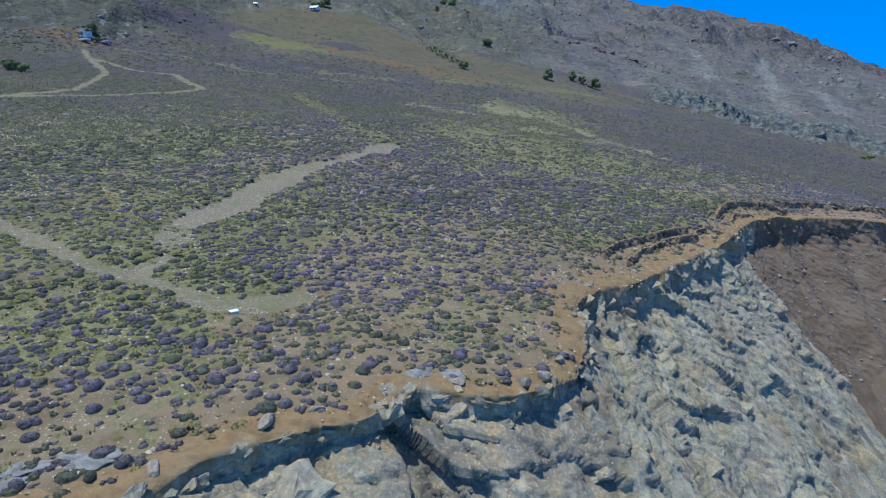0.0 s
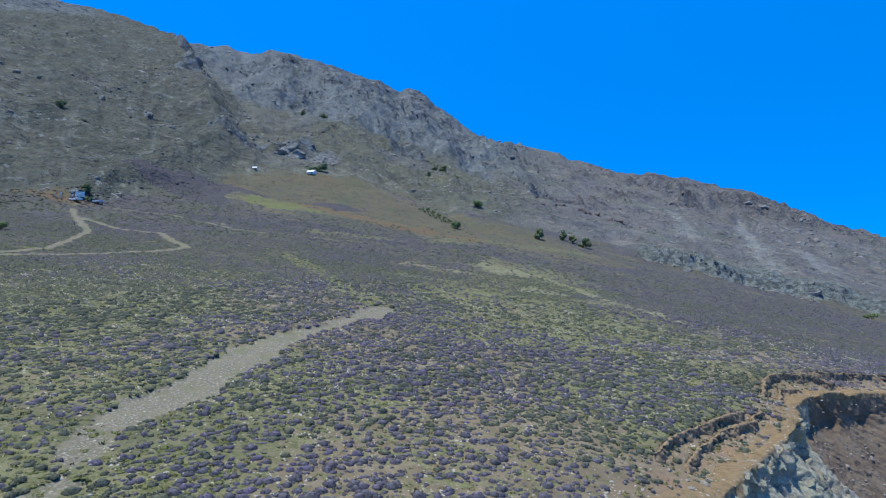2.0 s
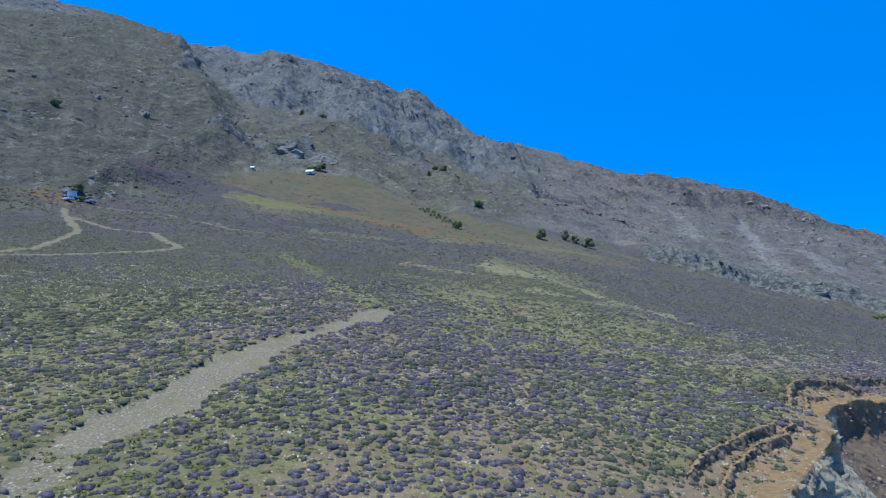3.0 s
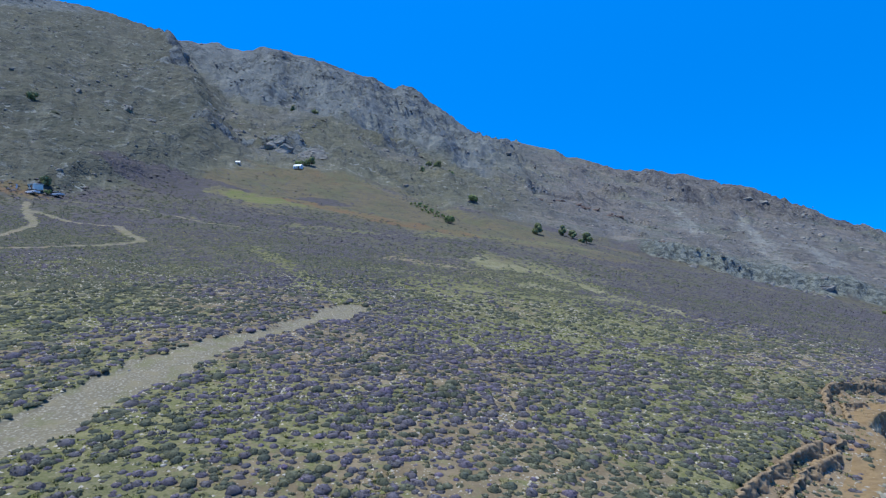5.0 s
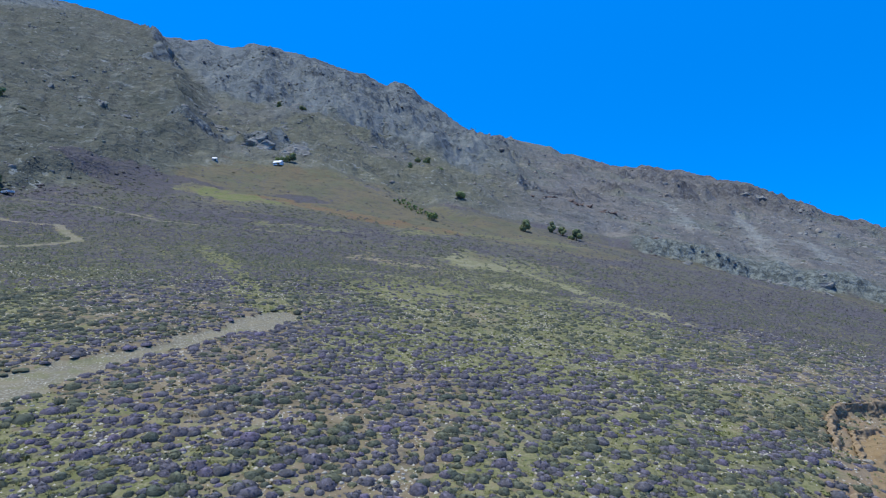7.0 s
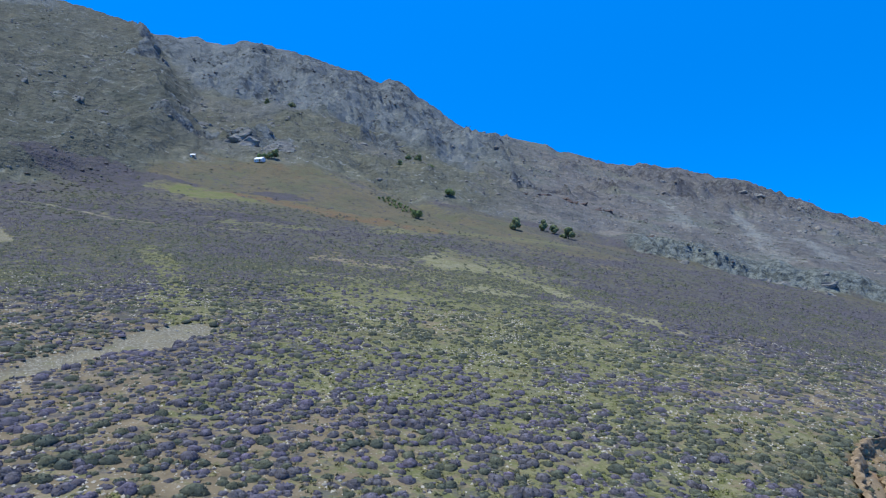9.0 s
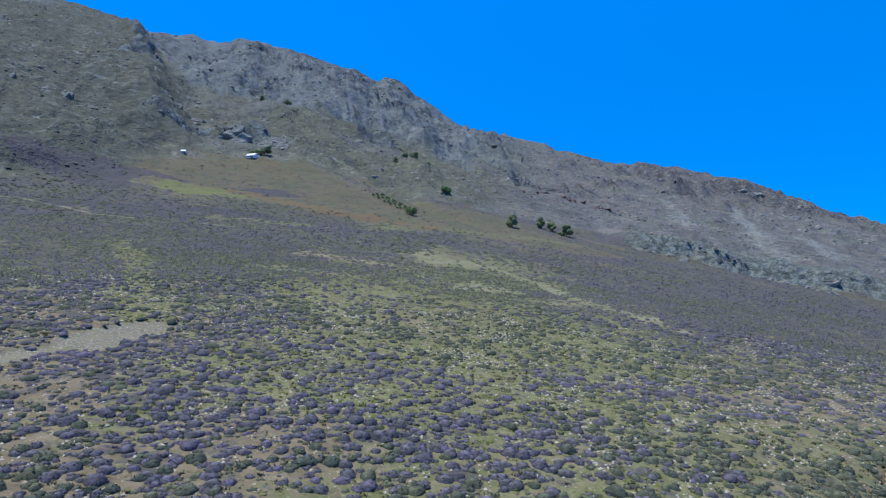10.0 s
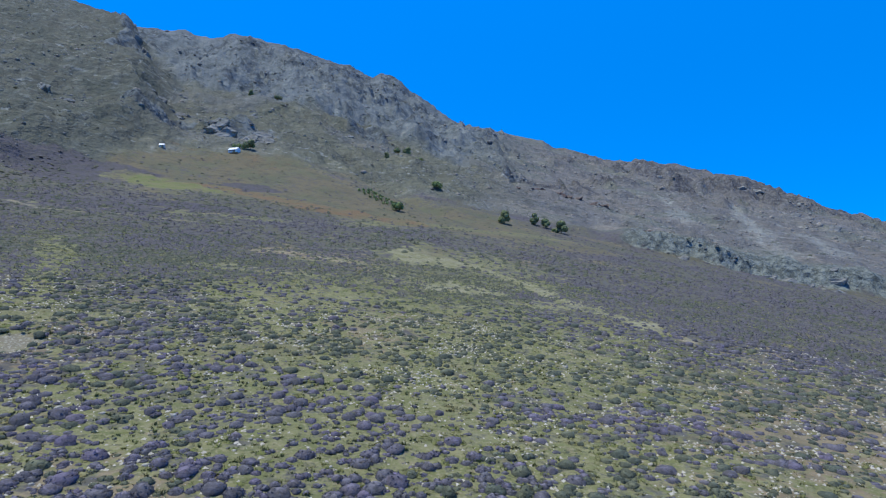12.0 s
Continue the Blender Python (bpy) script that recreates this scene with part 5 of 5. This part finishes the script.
def limb(bm, a, b, ra, rb, sides=6):
    a, b = Vector(a), Vector(b)
    m = (b - a).to_track_quat("Z", "Y").to_matrix()
    rings = []
    for c, r in ((a, ra), ((a + b) / 2 + Vector((0.05, 0.03, 0)) * ra * 3, (ra + rb) / 2), (b, rb)):
        rings.append([bm.verts.new(c + m @ Vector((r * math.cos(2 * math.pi * k / sides), r * math.sin(2 * math.pi * k / sides), 0))) for k in range(sides)])
    for p, q in zip(rings, rings[1:]):
        for k in range(sides):
            bm.faces.new((p[k], p[(k + 1) % sides], q[(k + 1) % sides], q[k]))
    bm.faces.new(rings[-1])


def leafy(name, centres, leaves, leaf, rnd, parent, label="", material=None):
    """Crown of many small leaf clumps round the centres (place, radius)."""
    v, f, tip, tint = [], [], [], []
    for _ in range(leaves):
        c, r = rnd.choice(centres)
        d = Vector([rnd.gauss(0, 1) for _ in range(3)]).normalized()
        q = c + d * r * rnd.uniform(0.55, 1.08)
        side = d.cross(Vector([rnd.uniform(-1, 1) for _ in range(3)])).normalized() * leaf * rnd.uniform(0.6, 1.2)
        up = (d.cross(side).normalized() + d * 0.4) * leaf * rnd.uniform(0.7, 1.3)
        k = len(v)
        v += [q - side, q + up, q + side, q - up * 0.8]
        f.append((k, k + 1, k + 2, k + 3))
        t = rnd.random()
        tip += [rnd.random()] * 4
        tint += [t] * 4
    me = mesh_from(name, np.array([tuple(q) for q in v]), np.array(f), material or LEAF, [("tint", "FLOAT", np.array(tint)), ("tip", "FLOAT", np.array(tip))])
    ob = new(name, me)
    ob.parent = parent
    return tagged(ob, label)


def tree(x, y, height, spread, seed, label):
    rnd = random.Random(seed)
    root = new("tree")
    root.matrix_world = pose(x, y, land_z(x, y) - 0.1, 0, 0, rnd.uniform(0, 360))
    bm = bmesh.new()
    fork = height * 0.22
    limb(bm, (0, 0, -0.3), (0.1, 0, fork), 0.05 * height, 0.035 * height)
    centres = [(Vector((0, 0, height * 0.72)), spread * 0.3)]
    for k in range(6):
        b = 2 * math.pi * (k + rnd.uniform(-0.3, 0.3)) / 6
        e = Vector((math.cos(b) * spread * rnd.uniform(0.2, 0.36), math.sin(b) * spread * rnd.uniform(0.2, 0.36), height * rnd.uniform(0.2, 0.78)))
        limb(bm, (0.1, 0, fork * rnd.uniform(0.7, 1.0)), e, 0.026 * height, 0.008 * height, 5)
        centres.append((e, spread * rnd.uniform(0.2, 0.3)))
    part("trunk", bm, BARK, root)
    leafy("crown", centres, 2600, 0.045 * height, rnd, root, "dark green leafy crown with gaps")
    return tagged(root, label, "tree", "trees on the slope")


def bush(x, y, height, spread, seed, label, long=1.0):
    rnd = random.Random(seed)
    root = new("bush")
    root.matrix_world = pose(x, y, land_z(x, y) - 0.1, 0, 0, 0)
    bm = bmesh.new()
    centres = []
    for k in range(7):
        b = 2 * math.pi * k / 7
        e = Vector((math.cos(b) * spread * 0.3 * long, math.sin(b) * spread * 0.3, height * rnd.uniform(0.35, 0.7)))
        limb(bm, (e.x * 0.3, e.y * 0.3, -0.2), e, 0.05 * height, 0.02 * height, 5)
        centres.append((e, min(height, spread) * rnd.uniform(0.28, 0.42)))
    part("stems", bm, BARK, root)
    leafy("foliage", centres, 900, 0.07 * height, rnd, root, "", BUSH_LEAF)
    return tagged(root, label, "bush", "bushes on the slope")


# the last two entries are trees added in place of dark rocks
TREES = [(46.6, 266.0, 5.6, 4.6), (60.5, 278.5, 5.6, 3.4), (64.3, 276.0, 4.0, 3.6), (68.4, 267.0, 5.4, 4.6), (-5.4, 382, 4.2, 3.6), (-1.6, 425.8, 4.6, 4.8), (4.8, 431.9, 5.2, 5.8), (-179.6, 274, 4.2, 4.0),
         (-107.2, 179.0, 2.9, 2.8), (-61.8, 300.5, 3.4, 3.6), (-59.8, 301.5, 4.2, 4.2), (-110.2, 465.4, 4.2, 4.6), (-101.8, 508.2, 4.2, 6.0)]
for k, (tx, ty, th, ts) in enumerate(TREES):
    tree(tx, ty, th, ts, 60 + k, "rounded dark green tree standing on the dry slope" if k < 8 else "dark green tree on the mountain side, the farthest ones standing in for dark rocks" if k > 9 else "small dark green tree beside a building")
BUSHES = [(7.5, 242, 3.4, 3.8, 1), (22.4, 318.4, 4.0, 5.0, 1), (12.4, 407, 3.0, 6.0, 1.4), (163, 220, 2.4, 5.0, 1.2), (-95.5, 127.5, 2.4, 3.4, 1), (-92.6, 127.0, 1.8, 2.6, 1),
          (-6.5, 270, 1.7, 6.5, 1.2), (-4.0, 266, 1.7, 6.5, 1.2), (-1.4, 262, 1.7, 6.5, 1.2), (1.2, 258, 1.6, 6.5, 1.2), (3.6, 254, 1.5, 5.5, 1.2), (-65.5, 300.5, 2.5, 4.0, 1.2), (66.3, 270.5, 1.4, 1.8, 1), (-104.6, 176.2, 1.3, 2.0, 1)]
for k, (bx, by, bh, bs, bl) in enumerate(BUSHES):
    bush(bx, by, bh, bs, 90 + k, "dense green bush on the dry slope", bl)

# ================= buildings, cars, small things =================
TURQUOISE = plain_material("turquoise_plaster", (0.70, 0.75, 0.68), (0.62, 0.67, 0.60), 0.8)
ROOFING = plain_material("grey_roof_sheet", (0.56, 0.57, 0.57), (0.46, 0.47, 0.47), 0.8, 0.6)
GLASS = plain_material("dark_window_glass", (0.03, 0.035, 0.04), (0.04, 0.045, 0.05), 1.0, 0.1, 0.0)
DOORWOOD = plain_material("weathered_door", (0.17, 0.12, 0.08), (0.22, 0.16, 0.11), 0.3)
PAINT = plain_material("grey_blue_car_paint", (0.46, 0.50, 0.54), (0.42, 0.46, 0.50), 1.0, 0.35, 0.0)
CARWHITE = plain_material("white_car_paint", (0.75, 0.76, 0.77), (0.70, 0.71, 0.72), 1.0, 0.35, 0.0)
RUBBER = plain_material("tyre_rubber", (0.025, 0.025, 0.025), (0.04, 0.04, 0.04), 0.1)


def box(sx, sy, sz, x=0.0, y=0.0, z=0.0, bevel=0.02):
    """A box standing on z, with softened edges."""
    bm = bmesh.new()
    bmesh.ops.create_cube(bm, size=1, matrix=Matrix.Translation((x, y, z + sz / 2)) @ Matrix.Diagonal((sx, sy, sz, 1)))
    if bevel:
        bmesh.ops.bevel(bm, geom=bm.edges[:], offset=bevel, segments=2, affect="EDGES", profile=0.6)
    return bm


def hut(x, y, turn, lx, ly, h, wall, label, gable=0.0):
    root = new("hut")
    root.matrix_world = pose(x, y, land_z(x, y) - 0.15, 0, 0, turn)
    part("wall", box(lx, ly, h, bevel=0.04), wall, root)
    if gable:
        bm = bmesh.new()
        a, b = lx / 2 + 0.15, ly / 2 + 0.2
        lo = [bm.verts.new(q) for q in ((-a, -b, h), (a, -b, h), (a, b, h), (-a, b, h))]
        top = [bm.verts.new(q) for q in ((-a, 0, h + gable), (a, 0, h + gable))]
        for q in ((lo[0], lo[1], top[1], top[0]), (lo[2], lo[3], top[0], top[1]), (lo[1], lo[2], top[1]), (lo[3], lo[0], top[0]), (lo[3], lo[2], lo[1], lo[0])):
            bm.faces.new(q)
        part("roof", bm, WHITE, root)
    else:
        part("roof", box(lx + 0.3, ly + 0.3, 0.16, 0, 0, h + 0.003, 0.03), ROOFING, root, "flat grey roof slab")
    part("door", box(0.85, 0.08, min(1.9, h - 0.15), lx * 0.22, -ly / 2 - 0.02, 0.05, 0.01), DOORWOOD, root)
    for k in (-0.28, -0.02):
        win = part("window", box(0.8, 0.07, h * 0.36, lx * k, -ly / 2 - 0.015, h * 0.45, 0.01), WHITE, root)
        part("pane", box(0.66, 0.03, h * 0.28, lx * k, -ly / 2 - 0.05, h * 0.49, 0), GLASS, win)
    return tagged(root, label, "hut")


def car(x, y, turn, paint, label):
    root = new("parked_car")
    root.matrix_world = pose(x, y, land_z(x, y), 0, 0, turn)
    bm = box(3.9, 1.62, 0.62, 0, 0, 0.32, 0.14)
    part("body", bm, paint, root)
    bm = bmesh.new()
    prof = ((-1.55, 0.92), (-1.1, 1.42), (0.45, 1.44), (1.05, 0.92))
    left, right = [[bm.verts.new((px, s * (0.74 if pz < 1 else 0.60), pz)) for px, pz in prof] for s in (1, -1)]
    bm.faces.new(left[::-1])
    bm.faces.new(right)
    for k in range(4):
        bm.faces.new((left[k], left[(k + 1) % 4], right[(k + 1) % 4], right[k]))
    bmesh.ops.recalc_face_normals(bm, faces=bm.faces)
    part("cabin", bm, GLASS, root, "dark glazed cabin")
    part("roof", box(1.5, 1.2, 0.06, -0.33, 0, 1.425, 0.025), paint, root)
    for sx in (-1.2, 1.25):
        for sy in (-0.74, 0.74):
            bm = bmesh.new()
            bmesh.ops.create_cone(bm, cap_ends=True, segments=16, radius1=0.32, radius2=0.32, depth=0.2, matrix=Matrix.Translation((sx, sy, 0.32)) @ Matrix.Rotation(math.pi / 2, 4, "X"))
            wheel = part("wheel", bm, RUBBER, root)
            bm = bmesh.new()
            bmesh.ops.create_cone(bm, cap_ends=True, segments=12, radius1=0.19, radius2=0.16, depth=0.23, matrix=Matrix.Translation((sx, sy, 0.32)) @ Matrix.Rotation(math.pi / 2, 4, "X"))
            part("rim", bm, ROOFING, wheel)
    for sy in (-0.55, 0.55):
        part("headlight", box(0.06, 0.3, 0.14, 1.95, sy, 0.62, 0.01), WHITE, root)
    return tagged(root, label, "car")


hut(-107.6, 175.6, -32, 3.2, 2.4, 1.5, TURQUOISE, "small flat-roofed turquoise hut on the dry slope")
car(-106.2, 172.6, -24, CARWHITE, "white car parked in front of the turquoise hut")
car(-102.4, 176.6, -20, PAINT, "grey-blue car parked on the dirt track")
hut(-64.6, 294.6, -14, 3.9, 3.0, 1.15, WHITE, "white cabin with a steep gable roof on the knoll", 1.25)
hut(-90.1, 283.6, 10, 1.8, 1.5, 0.8, WHITE, "small white shed far up the slope", 0.8)


def white_post():
    root = new("post")
    root.matrix_world = pose(-110.8, 173.0, land_z(-110.8, 173.0) - 0.2)
    part("shaft", box(0.3, 0.3, 1.4, bevel=0.03), WHITE, root)
    part("cap", box(0.42, 0.42, 0.08, 0, 0, 1.403, 0.02), ROOFING, root)
    tagged(root, "white square post beside the hut", "post")


def white_box():
    root = new("plastic_box")
    root.matrix_world = pose(-11.3, 27.6, land_z(-11.3, 27.6) + 0.005, 0, 0, 40)
    part("body", box(0.42, 0.42, 0.12, bevel=0.03), WHITE, root)
    part("lid", box(0.46, 0.46, 0.05, 0, 0, 0.123, 0.02), WHITE, root)
    tagged(root, "white plastic box lying beside the dirt track", "box")


white_post()
white_box()
